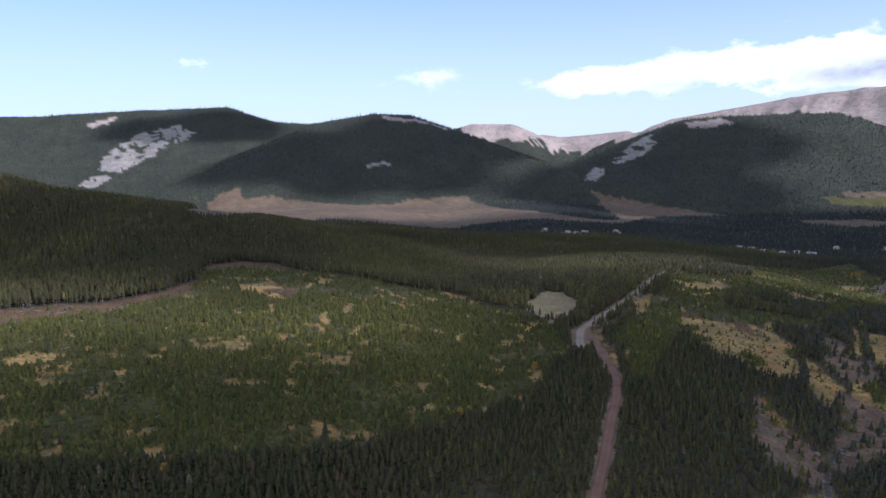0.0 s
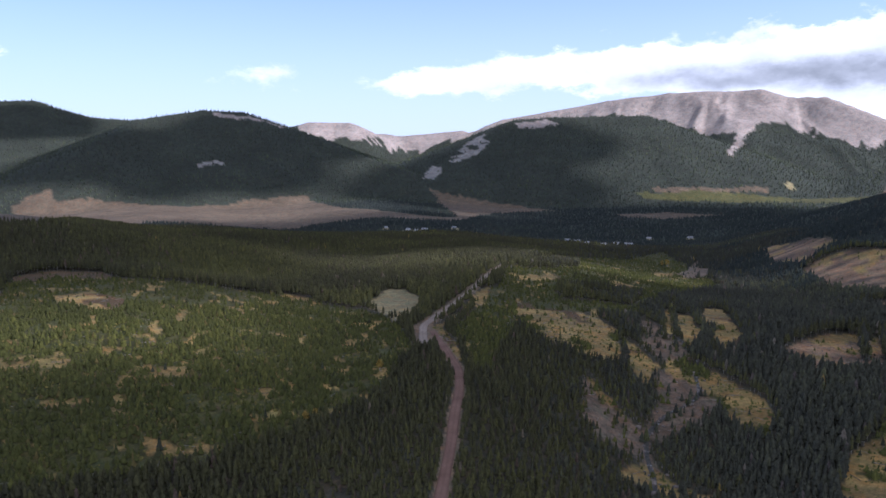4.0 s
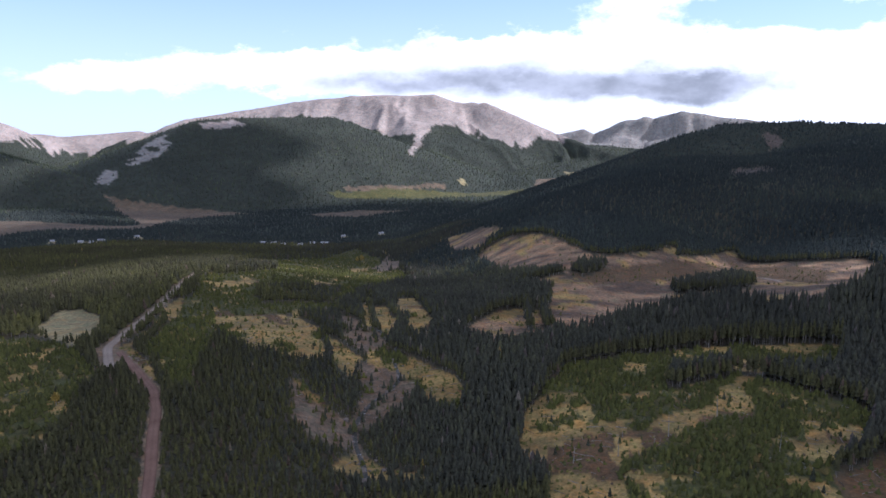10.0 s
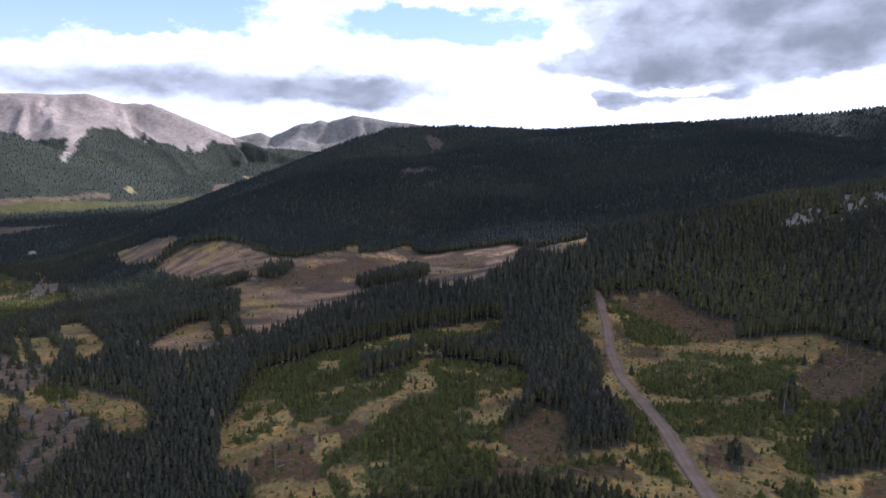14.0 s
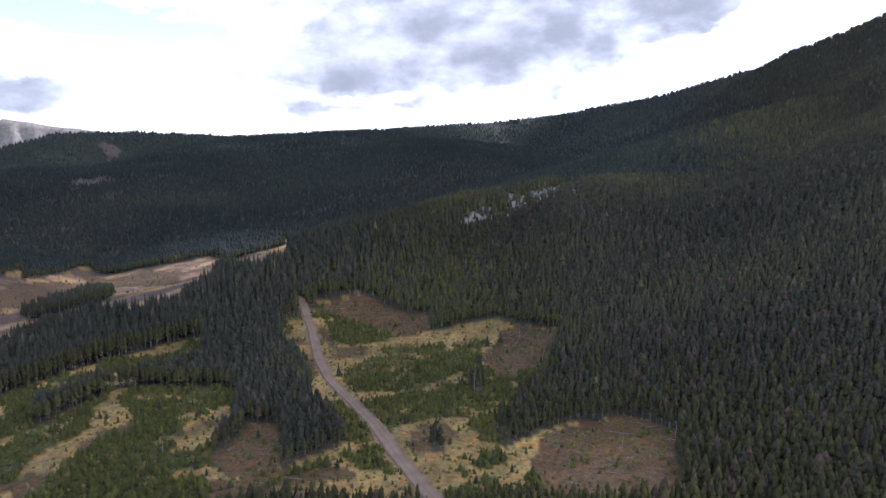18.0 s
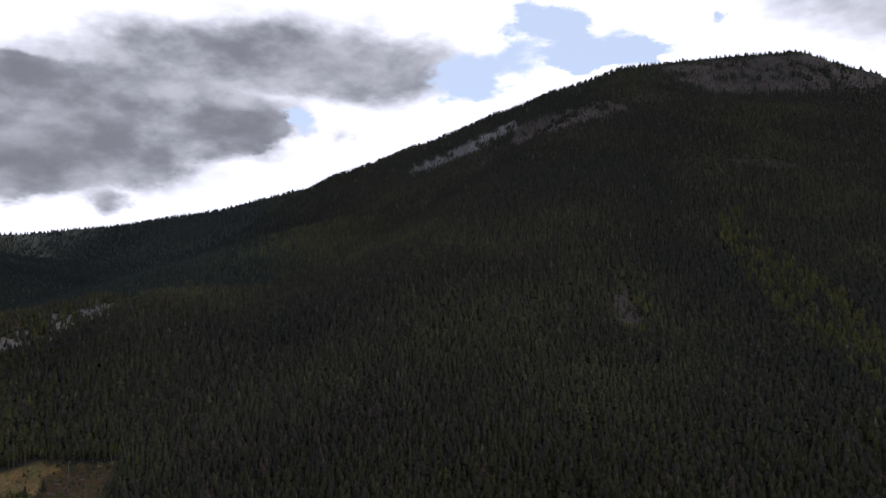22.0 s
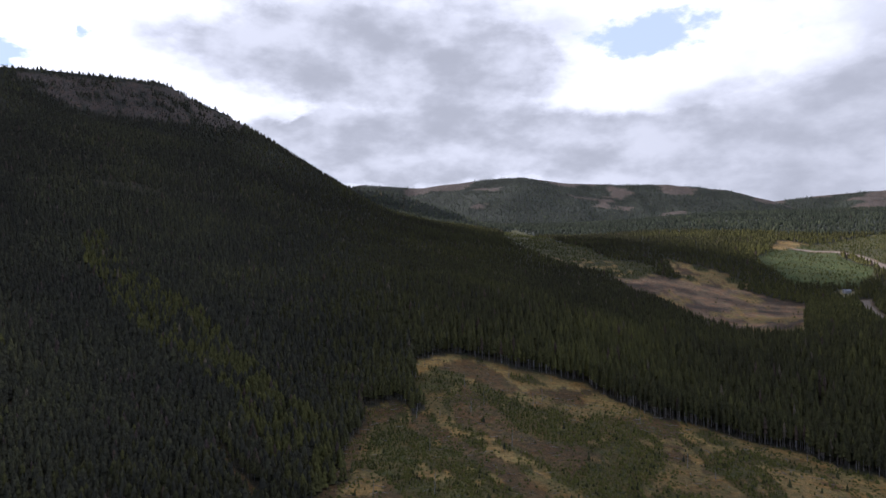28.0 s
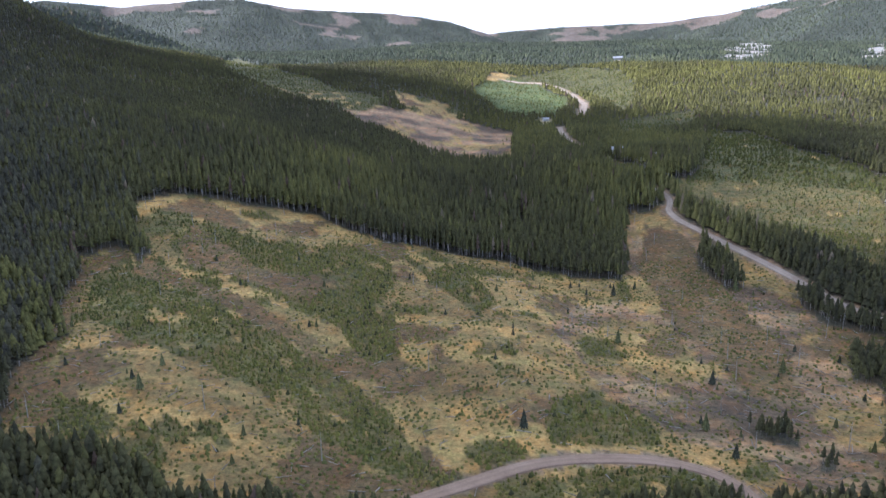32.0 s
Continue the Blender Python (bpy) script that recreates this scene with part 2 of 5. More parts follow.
# ground heights, placed to fit the camera's view: bearing in degrees from north, distance, height
GROUND_NORTH = [
    (-35, 250, 8), (-10, 240, 2), (13, 225, 0), (14.7, 325, 1), (11, 440, -5), (18.9, 700, -15), (-33, 500, 17), (-20, 560, 14), (-10, 600, 6), (0, 540, -5),
    (0, 900, -42), (10, 900, -42), (25, 900, -52), (0, 1300, -82), (15, 1300, -86), (-10, 1100, -50),
    (-20, 1500, -85), (-35, 1600, -30), (-25, 2000, -130), (0, 1900, -140), (20, 1900, -145), (35, 1800, -140), (-10, 2450, -120), (5, 2450, -125),
    (-30, 2700, -110), (30, 2700, -140)]
GROUND_EAST = [
    (25, 320, -5), (30, 305, -15), (36, 500, -13), (44, 560, -17), (40, 800, -45), (43.5, 900, -15), (35, 1200, -90), (45, 1300, -60),
    (62.7, 370, -5), (63.4, 680, -17), (54.4, 600, -20), (48.9, 330, -7), (60, 260, -2), (78, 370, -6), (80, 280, -1), (88, 260, -1), (76, 450, -5),
    (82, 540, -4), (94, 420, 5), (61.6, 850, -27), (55, 2500, -150), (45, 2500, -150), (75, 1300, 50), (63, 1300, 47), (80, 900, 0), (88, 1300, 90),
    (50, 1400, 0), (57, 1500, 50), (70, 1650, 100), (48, 3600, -60), (53, 3600, -60), (50, 4200, 0), (57, 3600, -50), (44, 3300, -100)]
GROUND_SOUTH = [
    (92, 900, 30), (97, 1000, 38), (101, 1050, 45), (106, 1090, 58), (110, 1130, 72), (114, 1190, 98), (118, 1250, 140),
    (80, 1750, 120), (45, 1350, -60), (41, 1500, -85), (38, 2000, -135),
    (99, 700, 70), (110, 300, 12), (110, 600, 70), (118, 700, 110), (128, 1000, 240), (138, 500, 76), (135, 280, 22), (140, 330, 31), (147, 700, 127),
    (157, 420, 55), (138, 800, 190), (138, 1100, 320), (138, 1350, 430), (154, 1000, 240), (154, 1400, 365), (165, 1000, 180), (165, 1500, 268),
    (165.5, 400, 38), (158, 220, 11), (150, 260, 20), (120, 260, 10), (170, 280, 22), (170.6, 470, 58), (177, 480, 55)]
GROUND_WEST = [
    (185, 280, 12), (190, 420, 31), (200, 300, 14), (208.5, 430, 5), (210.6, 650, 40), (204.7, 1000, 92), (200, 850, 58), (194, 1050, 118),
    (190, 800, 72), (206, 1350, 142), (180, 900, 110), (180, 1600, 200), (195, 2500, 290), (178, 3000, 290), (210, 2500, 280), (226.6, 750, 30),
    (227.6, 400, 2), (204, 200, 2), (218, 200, 3)]
GROUND_REST = [
    (0, 60, 0), (90, 60, -2), (180, 60, -2), (270, 60, 5), (270, 400, 30), (300, 400, 20), (250, 400, 20), (270, 1000, 60), (300, 1500, 0),
    (270, 3000, 100), (320, 3000, -60), (240, 3000, 250), (90, 3000, 100), (130, 3000, 250), (150, 3000, 300)]
# crest lines of the mountains: east, north, height
RIDGES = {
    "west_hill": [(-507, 803, 73), (-450, 814, 55), (-385, 813, 37), (-298, 807, 20), (-239, 805, 9), (-169, 782, -5), (-102, 753, -17), (-38, 719, -28), (19, 660, -34)],
    "shoulder": [(520, 145, 18), (601, 77, 41), (719, -20, 57), (817, -156, 83), (845, -234, 99), (872, -317, 112), (898, -405, 139), (929, -504, 176), (956, -607, 220)],
    "west_forest": [(-464, -1426, 142), (-552, -1395, 168), (-683, -1279, 169), (-776, -1141, 164), (-847, -986, 152), (-861, -906, 130), (-826, -800, 108)],
    "far_west": [(-2900, 3100, 230), (-2267, 3654, 245), (-2137, 3731, 244), (-1779, 3860, 267), (-1496, 3925, 276), (-1183, 3926, 283), (-1044, 3861, 238), (-889, 3849, 196), (-674, 3841, 176)],
    "mid": [(-759, 2591, -61), (-704, 2916, 72), (-570, 3250, 175), (-322, 3385, 215), (-161, 3396, 207), (53, 3300, 133), (179, 3195, 87), (334, 2981, 17), (487, 2757, -38), (578, 2381, -153)],
    "mesa": [(38, 4700, 132), (208, 4695, 177), (468, 4677, 171), (585, 4714, 106), (833, 4727, 79), (1227, 4641, 109)],
    "fore": [(529, 2953, -53), (668, 2976, -12), (838, 3037, 77), (1063, 3071, 156), (1228, 3063, 167), (1629, 2927, 170), (1739, 2805, 109), (1824, 2568, -12), (1851, 2297, -81)],
    "bald": [(910, 4203, -28), (1111, 4154, 92), (1358, 4133, 176), (1619, 4038, 222), (1933, 3897, 278), (2205, 3692, 312), (2576, 3381, 318), (2686, 3294, 272), (2779, 3149, 267), (2882, 2917, 162), (2943, 2709, 86), (2910, 2444, 19), (2891, 2146, -42)],
    "far_peaks": [(3547, 3234, 79), (3642, 3127, 111), (3673, 3059, 79), (3756, 2908, 157), (3822, 2770, 191), (3855, 2724, 176), (3927, 2582, 232), (4072, 2347, 182), (4212, 2086, 138)],
    "dark": [(1005, 1114, -63), (1152, 1110, -31), (1231, 1099, -7), (1387, 1067, 36), (1475, 1032, 75), (1567, 984, 112), (1647, 948, 131), (1767, 824, 135), (1850, 759, 131), (1953, 625, 126), (2093, 171, 149), (2097, -114, 167), (2026, -315, 192), (1784, -491, 224), (1625, -650, 275), (1530, -741, 294), (1383, -844, 355)],
    "summit": [(1310, -621, 270), (1239, -753, 330), (1158, -906, 402), (1096, -1009, 448), (1008, -1111, 492), (934, -1212, 507), (779, -1352, 511), (701, -1405, 470), (669, -1431, 408), (600, -1483, 346), (499, -1625, 322), (351, -1715, 304), (217, -1787, 258), (119, -1846, 222)],
    "south": [(1064, -4166, 643), (724, -4239, 620), (303, -4239, 662), (95, -4199, 664), (-172, -4196, 618), (-497, -4171, 595), (-746, -4133, 586), (-1028, -4021, 535), (-1190, -3923, 471), (-1255, -3903, 449)],
    "south_west": [(-1408, -4379, 492), (-1633, -4300, 512), (-1842, -4215, 519), (-2009, -4138, 522), (-2364, -3888, 518), (-2644, -3641, 550), (-2806, -3389, 586), (-3049, -3033, 703)],
}
# fall of the flanks: metres down for each metre from the crest
FALL = {"west_hill": 0.17, "shoulder": 0.25, "west_forest": 0.15, "far_west": 0.36, "mid": 0.36, "mesa": 0.45, "fore": 0.36, "bald": 0.42, "far_peaks": 0.5, "dark": 0.36, "summit": 0.6, "south": 0.35, "south_west": 0.3}

# depth of the gullies that run down the flanks, and crest offsets fitted to the camera's skyline
RIBS = {"bald": 130, "far_peaks": 200, "far_west": 40, "mid": 14, "fore": 14, "summit": 14, "mesa": 40, "south": 40, "south_west": 40}
CREST_DROP = {"dark": 5, "summit": -11, "mid": 0}


def warp(x, y):
    """The plan with its far parts drawn in, so that one set of heights serves near and far ground."""
    r = np.hypot(x, y) + 1e-6
    k = np.log1p(r / 120.0) / r
    return np.stack([x * k, y * k], -1)


def _fit_ground():
    rows = np.array(GROUND_NORTH + GROUND_EAST + GROUND_SOUTH + GROUND_WEST + GROUND_REST, dtype=float)
    b = np.radians(rows[:, 0])
    p = warp(rows[:, 1] * np.sin(b), rows[:, 1] * np.cos(b))
    d = np.sqrt(((p[:, None] - p[None]) ** 2).sum(-1) + 0.02)
    n = len(p)
    m = np.zeros((n + 3, n + 3))
    m[:n, :n] = d + 0.003 * np.eye(n)
    m[:n, n], m[n, :n] = 1, 1
    m[:n, n + 1:], m[n + 1:, :n] = p, p.T
    return p, np.linalg.solve(m, np.concatenate([rows[:, 2], [0, 0, 0]]))


GROUND_POINTS, WEIGHTS = _fit_ground()


def to_line(x, y, line):
    """Distance to a line of points, and the place along it as (segment + part)."""
    best, where = np.full(np.shape(x), 1e9), np.zeros(np.shape(x))
    for i in range(len(line) - 1):
        ax, ay, bx, by = line[i][0], line[i][1], line[i + 1][0], line[i + 1][1]
        ll = (bx - ax) ** 2 + (by - ay) ** 2
        t = np.clip(((x - ax) * (bx - ax) + (y - ay) * (by - ay)) / ll, 0, 1)
        d = np.hypot(x - ax - t * (bx - ax), y - ay - t * (by - ay))
        near = d < best
        best, where = np.where(near, d, best), np.where(near, i + t, where)
    return best, where


def flank(name, x, y, line):
    """Height of a mountain: its flanks fall from the crest line, and the faces of its stretches run smoothly into one another."""
    top, total, mean, dmin, start = None, 0.0, 0.0, np.full(x.shape, 1e9), 0.0
    parts = []
    for p, q in zip(line, line[1:]):
        length = math.hypot(q[0] - p[0], q[1] - p[1])
        t = np.clip(((x - p[0]) * (q[0] - p[0]) + (y - p[1]) * (q[1] - p[1])) / length ** 2, 0, 1)
        d = np.hypot(x - p[0] - t * (q[0] - p[0]), y - p[1] - t * (q[1] - p[1]))
        crest = p[2] + t * (q[2] - p[2])
        fall = FALL[name] + (np.maximum(crest - 140, 0) * 0.001 if name == "dark" else 0)
        parts.append((crest - fall * np.sqrt(d * d + 18 ** 2), start + t * length))
        dmin = np.minimum(dmin, d)
        start += length
    soft = 4 + 22 * np.clip(dmin / 300, 0, 1)
    top = np.max([a for a, _ in parts], axis=0)
    tent = 0.0
    for a, s in parts:
        w = np.exp((a - top) / soft)
        total, mean, tent = total + w, mean + w * s, tent + w * a
    along, tent = mean / total, tent / total
    deep = RIBS.get(name, 10) * np.clip(dmin / 140, 0, 1) * np.exp(-dmin / 900)
    ribs = (np.abs(vnoise(along, dmin * 0.25, 150, 4) - 0.5) * 1.3 + 0.5 * np.abs(vnoise(along, dmin * 0.3, 60, 2) - 0.5)) * deep
    lumps = (fbm(x, y, 320, 2, 3) - 0.5) * np.clip(dmin / 300, 0, 1) * 40
    return tent - CREST_DROP.get(name, 0) + 7 - ribs + lumps


def height(x, y):
    x, y = np.asarray(x, float), np.asarray(y, float)
    shape = x.shape
    x, y = x.ravel(), y.ravel()
    z = np.empty(len(x))
    for s in range(0, len(x), 40000):
        q = warp(x[s:s + 40000], y[s:s + 40000])
        d = np.sqrt(((q[:, None] - GROUND_POINTS[None]) ** 2).sum(-1) + 0.02)
        z[s:s + 40000] = d @ WEIGHTS[:-3] + WEIGHTS[-3] + q @ WEIGHTS[-2:]
    r = np.hypot(x, y)
    swell = np.clip((r - 150) / 1500, 0, 1)
    z = z + (fbm(x, y, 90, 1) - 0.5) * (2.0 + 8 * swell)
    for name, line in RIDGES.items():
        tent = flank(name, x, y, line)
        k = 24.0
        h = np.clip(0.5 + 0.5 * (tent - z) / k, 0, 1)
        z = z * (1 - h) + tent * h + k * h * (1 - h) * 0.3
    return z.reshape(shape)


# ---- what covers the ground: regions and tracks in plan, metres east and north ----
AREAS = []


def area(kind, *outline):
    AREAS.append((kind, np.array(outline, dtype=float)))


area("regen", (-323, 413), (-265, 404), (-230, 415), (-202, 421), (-175, 464), (-201, 585), (-190, 632), (-124, 566), (-66, 548), (-11, 531), (23, 499), (58, 483), (73, 431), (70, 375), (46, 318), (28, 294), (10, 277), (-16, 259), (-41, 251), (-71, 241), (-107, 230), (-151, 221), (-189, 233))
area("brown", (-329, 421), (-276, 421), (-247, 433), (-215, 440), (-194, 462), (-184, 499), (-184, 524), (-175, 464), (-201, 418), (-225, 404), (-253, 385), (-306, 390))
area("brown", (-224, 624), (-197, 655), (-151, 645), (-124, 566), (-178, 590), (-194, 567))
area("meadow", (-80, 333), (-71, 349), (-49, 348), (-48, 335), (-69, 331))
area("meadow", (-133, 350), (-122, 366), (-102, 360), (-105, 348), (-124, 345))
area("meadow", (-146, 482), (-128, 506), (-100, 472), (-98, 443), (-119, 453))
area("meadow", (-7, 541), (19, 527), (27, 501), (6, 497))
area("meadow", (-213, 320), (-205, 335), (-184, 331), (-195, 317))
area("pale", (62, 501), (82, 562), (99, 552), (102, 497), (84, 447), (71, 447))
area("meadow", (90, 416), (108, 438), (134, 480), (160, 528), (156, 494), (123, 454), (99, 414), (90, 342), (80, 314))
area("light", (366, -397), (371, -418), (324, -389), (299, -353), (318, -343))
area("rock", (-974, -1380), (-1362, -1866), (-2130, -2802), (-1411, -1764), (-1121, -1399), (-969, -1324))
area("rock", (-1172, -1215), (-2032, -1989), (-1217, -1186))
area("rock", (-1579, 3237), (-1539, 3563), (-1357, 3698), (-1245, 3553), (-1348, 3283), (-1428, 3097), (-1514, 3123))
area("rock", (-1548, 2922), (-1528, 3044), (-1443, 3084), (-1468, 2963))
area("dry", (-293, 794), (-830, 2478), (-745, 2540), (-710, 2482), (-570, 2484), (-447, 2473), (-335, 1838), (-250, 800))
area("alpine", (-1846, 3675), (-1756, 3805), (-1712, 3773), (-1786, 3637))
area("rock", (-301, 2805), (-220, 2852), (-206, 2803), (-283, 2782))
area("dry", (-504, 2479), (-348, 2451), (-190, 2470), (-18, 2569), (93, 2598), (194, 2226), (428, 1929), (499, 1948), (560, 2513), (556, 2586), (635, 2474), (757, 2317), (928, 2162), (648, 2101), (466, 1820), (119, 1893), (-388, 1882))
area("alpine", (-302, 3370), (71, 3291), (25, 3278), (-113, 3302), (-266, 3308))
area("alpine", (157, 4593), (195, 4662), (469, 4656), (556, 4530), (647, 4456), (770, 4338), (720, 4385), (589, 4524), (387, 4552))
area("rock", (548, 2698), (634, 2827), (646, 2737), (594, 2653))
area("rock", (670, 2779), (792, 2963), (919, 3028), (878, 2895), (791, 2786))
area("alpine", (1049, 3030), (1218, 3038), (1235, 2970), (1055, 2972))
area("regen", (103, 408), (123, 444), (155, 502), (220, 637), (351, 853), (697, 1167), (544, 802), (459, 641), (320, 535), (245, 436), (208, 441), (158, 440), (141, 405), (98, 321), (92, 324))
area("trees", (223, 525), (266, 543), (304, 538), (258, 460), (232, 472), (204, 475))
area("trees", (228, 659), (363, 806), (310, 687), (214, 604))
area("meadow", (201, 574), (239, 601), (239, 561), (212, 541), (194, 548))
area("meadow", (310, 605), (363, 630), (338, 581), (293, 560))
area("meadow", (241, 518), (263, 519), (251, 501), (235, 499))
area("meadow", (469, 800), (506, 802), (469, 755), (443, 754))
area("gravel", (497, 786), (592, 908), (681, 1028), (606, 902), (553, 799), (489, 727), (483, 744))
area("meadow", (146, 510), (161, 524), (148, 487), (130, 469), (125, 466))
area("meadow", (165, 473), (172, 477), (170, 445), (201, 437), (207, 422), (206, 391), (198, 372), (177, 333), (165, 337), (151, 352), (143, 375), (139, 388))
area("meadow", (213, 443), (217, 441), (204, 418), (201, 422))
area("gravel", (238, 418), (242, 409), (238, 380), (236, 358), (213, 325), (205, 341), (211, 365))
area("meadow", (318, 514), (313, 498), (239, 377), (236, 380))
area("meadow", (274, 428), (284, 427), (271, 399), (259, 375), (235, 353), (245, 377))
area("meadow", (318, 466), (336, 469), (304, 411), (288, 377), (258, 341), (250, 347), (275, 391), (279, 405))
area("meadow", (199, 368), (205, 362), (199, 340), (198, 331), (178, 304), (180, 322), (186, 340))
area("gravel", (194, 323), (204, 325), (206, 312), (208, 301), (205, 284), (196, 277), (184, 271), (163, 259), (157, 261), (153, 265), (154, 269), (165, 280), (176, 290), (185, 307))
area("meadow", (198, 326), (210, 339), (218, 335), (222, 327), (225, 312), (226, 294), (222, 273), (220, 260), (203, 244), (198, 256), (203, 282), (204, 296), (204, 309), (201, 319))
area("gravel", (140, 307), (146, 305), (148, 292), (152, 281), (154, 269), (154, 262), (140, 246), (135, 248), (128, 253), (125, 261), (127, 273))
area("meadow", (143, 310), (147, 310), (148, 297), (152, 283), (149, 281), (143, 291))
area("gravel", (152, 269), (163, 271), (156, 261), (143, 236), (135, 231), (140, 243))
area("meadow", (118, 226), (127, 235), (134, 239), (140, 239), (141, 233), (142, 224), (139, 212))
area("meadow", (144, 218), (151, 211), (150, 202), (142, 208))
area("cut", (710, 900), (691, 816), (701, 796), (634, 673), (614, 671), (575, 659), (584, 720))
area("cut", (550, 639), (583, 648), (605, 628), (604, 581), (588, 522), (566, 470), (581, 447), (635, 445), (696, 454), (653, 421), (691, 419), (768, 424), (746, 402), (744, 350), (745, 315), (765, 282), (733, 252), (502, 185), (486, 194), (469, 197), (464, 222), (472, 245), (502, 271), (464, 297), (431, 302), (347, 289), (320, 290), (358, 335), (389, 363), (429, 395), (436, 428), (416, 436), (450, 441), (484, 434), (506, 457), (486, 476), (481, 502))
area("brown", (728, 401), (717, 317), (694, 284), (599, 253), (628, 295), (667, 347), (694, 379))
area("brown", (499, 451), (556, 417), (648, 415), (691, 388), (589, 370), (536, 375), (475, 395))
area("trees", (493, 438), (537, 454), (561, 443), (525, 420), (492, 416))
area("trees", (531, 347), (588, 356), (662, 365), (630, 329), (558, 293), (537, 313), (511, 327))
area("trees", (415, 405), (428, 399), (379, 356), (374, 364))
area("cut", (277, 332), (315, 359), (342, 368), (358, 357), (374, 338), (314, 287), (291, 287), (282, 296), (270, 313))
area("trees", (355, 355), (356, 351), (316, 311), (313, 314))
area("trees", (362, 345), (366, 341), (323, 301), (320, 305))
area("cut", (725, 249), (751, 233), (794, 206), (865, 217), (838, 203), (533, 135), (510, 150), (511, 171))
area("regen", (239, 227), (254, 235), (271, 243), (315, 234), (357, 222), (380, 207), (331, 180), (328, 168), (331, 116), (322, 103), (306, 103), (221, 75), (214, 70), (179, 126), (184, 134), (167, 151), (198, 188), (212, 210))
area("meadow", (369, 225), (389, 208), (404, 185), (419, 163), (379, 146), (348, 158), (332, 181), (338, 202))
area("meadow", (202, 205), (221, 218), (234, 222), (243, 222), (245, 206), (227, 181), (227, 162), (251, 164), (277, 159), (309, 168), (330, 175), (329, 167), (268, 136), (273, 148), (244, 151), (221, 150), (208, 153), (192, 143), (178, 127), (166, 152), (182, 167), (185, 176), (186, 187))
area("regen", (236, 207), (241, 203), (224, 180), (219, 179), (222, 192))
area("brown", (213, 179), (213, 167), (202, 154), (189, 151), (197, 166))
area("meadow", (262, 115), (284, 122), (304, 109), (297, 103), (277, 101), (258, 96), (242, 90), (214, 70), (206, 83), (223, 86), (237, 97))
area("meadow", (245, 87), (252, 70), (235, 63), (263, 42), (240, 38), (213, 73))
area("regen", (226, 68), (240, 55), (244, 45), (233, 46), (220, 64))
area("brown", (283, 99), (304, 91), (306, 79), (274, 68), (240, 63), (229, 71), (233, 80), (250, 90))
area("trees", (244, 92), (277, 100), (306, 104), (360, 112), (327, 88), (302, 74), (296, 61), (276, 47), (265, 48), (248, 59), (266, 68), (293, 78), (283, 89), (252, 86))
area("regen", (239, 227), (254, 235), (271, 243), (315, 234), (357, 222), (372, 208), (339, 184), (298, 175), (267, 175), (254, 173), (229, 164), (227, 180), (247, 207))
area("trees", (284, 189), (299, 194), (323, 189), (339, 184), (318, 174), (297, 177), (280, 182))
area("meadow", (443, 117), (456, 107), (473, 101), (480, 86), (491, 71), (477, 46), (427, 20), (436, -6), (436, -26), (395, -56), (343, -44), (297, -37), (259, -20), (268, -34), (275, -46), (275, -67), (258, -84), (216, -70), (216, 82), (217, 78), (220, 72), (237, 52), (238, 41), (254, 41), (286, 55), (321, 73), (363, 84), (412, 109))
area("brown", (467, 96), (489, 71), (477, 44), (459, 23), (429, 21), (422, 44), (445, 58), (450, 81))
area("regen", (451, 92), (458, 82), (449, 62), (422, 44), (414, 68), (419, 81))
area("brown", (413, -24), (419, -39), (391, -57), (343, -44), (339, -30), (341, -19), (367, -17))
area("regen", (355, 64), (385, 57), (401, 39), (396, 15), (403, -15), (367, -17), (356, -8), (328, 18), (328, 54))
area("regen", (309, 46), (327, 15), (334, -7), (341, -33), (336, -43), (297, -37), (262, -21), (265, -12), (292, -8), (288, 11), (275, 27), (281, 35))
area("trees", (342, -6), (343, -15), (321, -13), (322, -7))
area("trees", (276, -16), (319, -31), (336, -43), (376, -54), (372, -61), (282, -47), (271, -34), (262, -22))
area("trees", (265, 11), (270, 7), (254, 4), (254, 10))
area("regen", (295, 46), (287, 40), (253, 27), (234, 23), (235, 35), (251, 44))
area("regen", (223, 6), (234, -9), (237, -28), (219, -28), (218, 8))
area("brown", (265, -33), (273, -46), (274, -67), (257, -84), (216, -70), (219, -33), (236, -27))
area("brown", (275, 98), (291, 94), (285, 77), (256, 65), (237, 69), (229, 81), (242, 89))
area("trees", (246, 92), (284, 99), (305, 101), (319, 91), (329, 77), (307, 63), (273, 47), (259, 47), (253, 60), (251, 68), (281, 74), (284, 92), (257, 88))
area("scree", (320, -348), (356, -385), (372, -413), (364, -412), (335, -382), (312, -371), (308, -351))
area("brown", (149, -307), (148, -312), (136, -298), (121, -287), (110, -273), (115, -269), (129, -286))
area("meadow", (84, -465), (64, -478), (49, -484), (19, -476), (-28, -465), (-48, -441), (-73, -417), (-106, -406), (-139, -396), (-167, -374), (-194, -351), (-243, -447), (-257, -434), (-268, -441), (-266, -412), (-268, -355), (-272, -311), (-275, -275), (-281, -257), (-169, -147), (81, -204), (98, -262), (94, -289), (95, -327), (98, -382), (99, -399), (82, -409), (70, -384), (66, -388), (78, -431))
area("regen", (73, -454), (53, -465), (38, -436), (5, -415), (-50, -404), (-65, -378), (-57, -318), (-46, -277), (-35, -281), (-24, -312), (-1, -331), (20, -355), (45, -371), (56, -400), (62, -430))
area("brown", (67, -460), (48, -477), (31, -465), (11, -436), (18, -424), (38, -436), (51, -447))
area("brown", (50, -431), (21, -399), (6, -370), (-31, -356), (-18, -333), (14, -355), (43, -377), (54, -408))
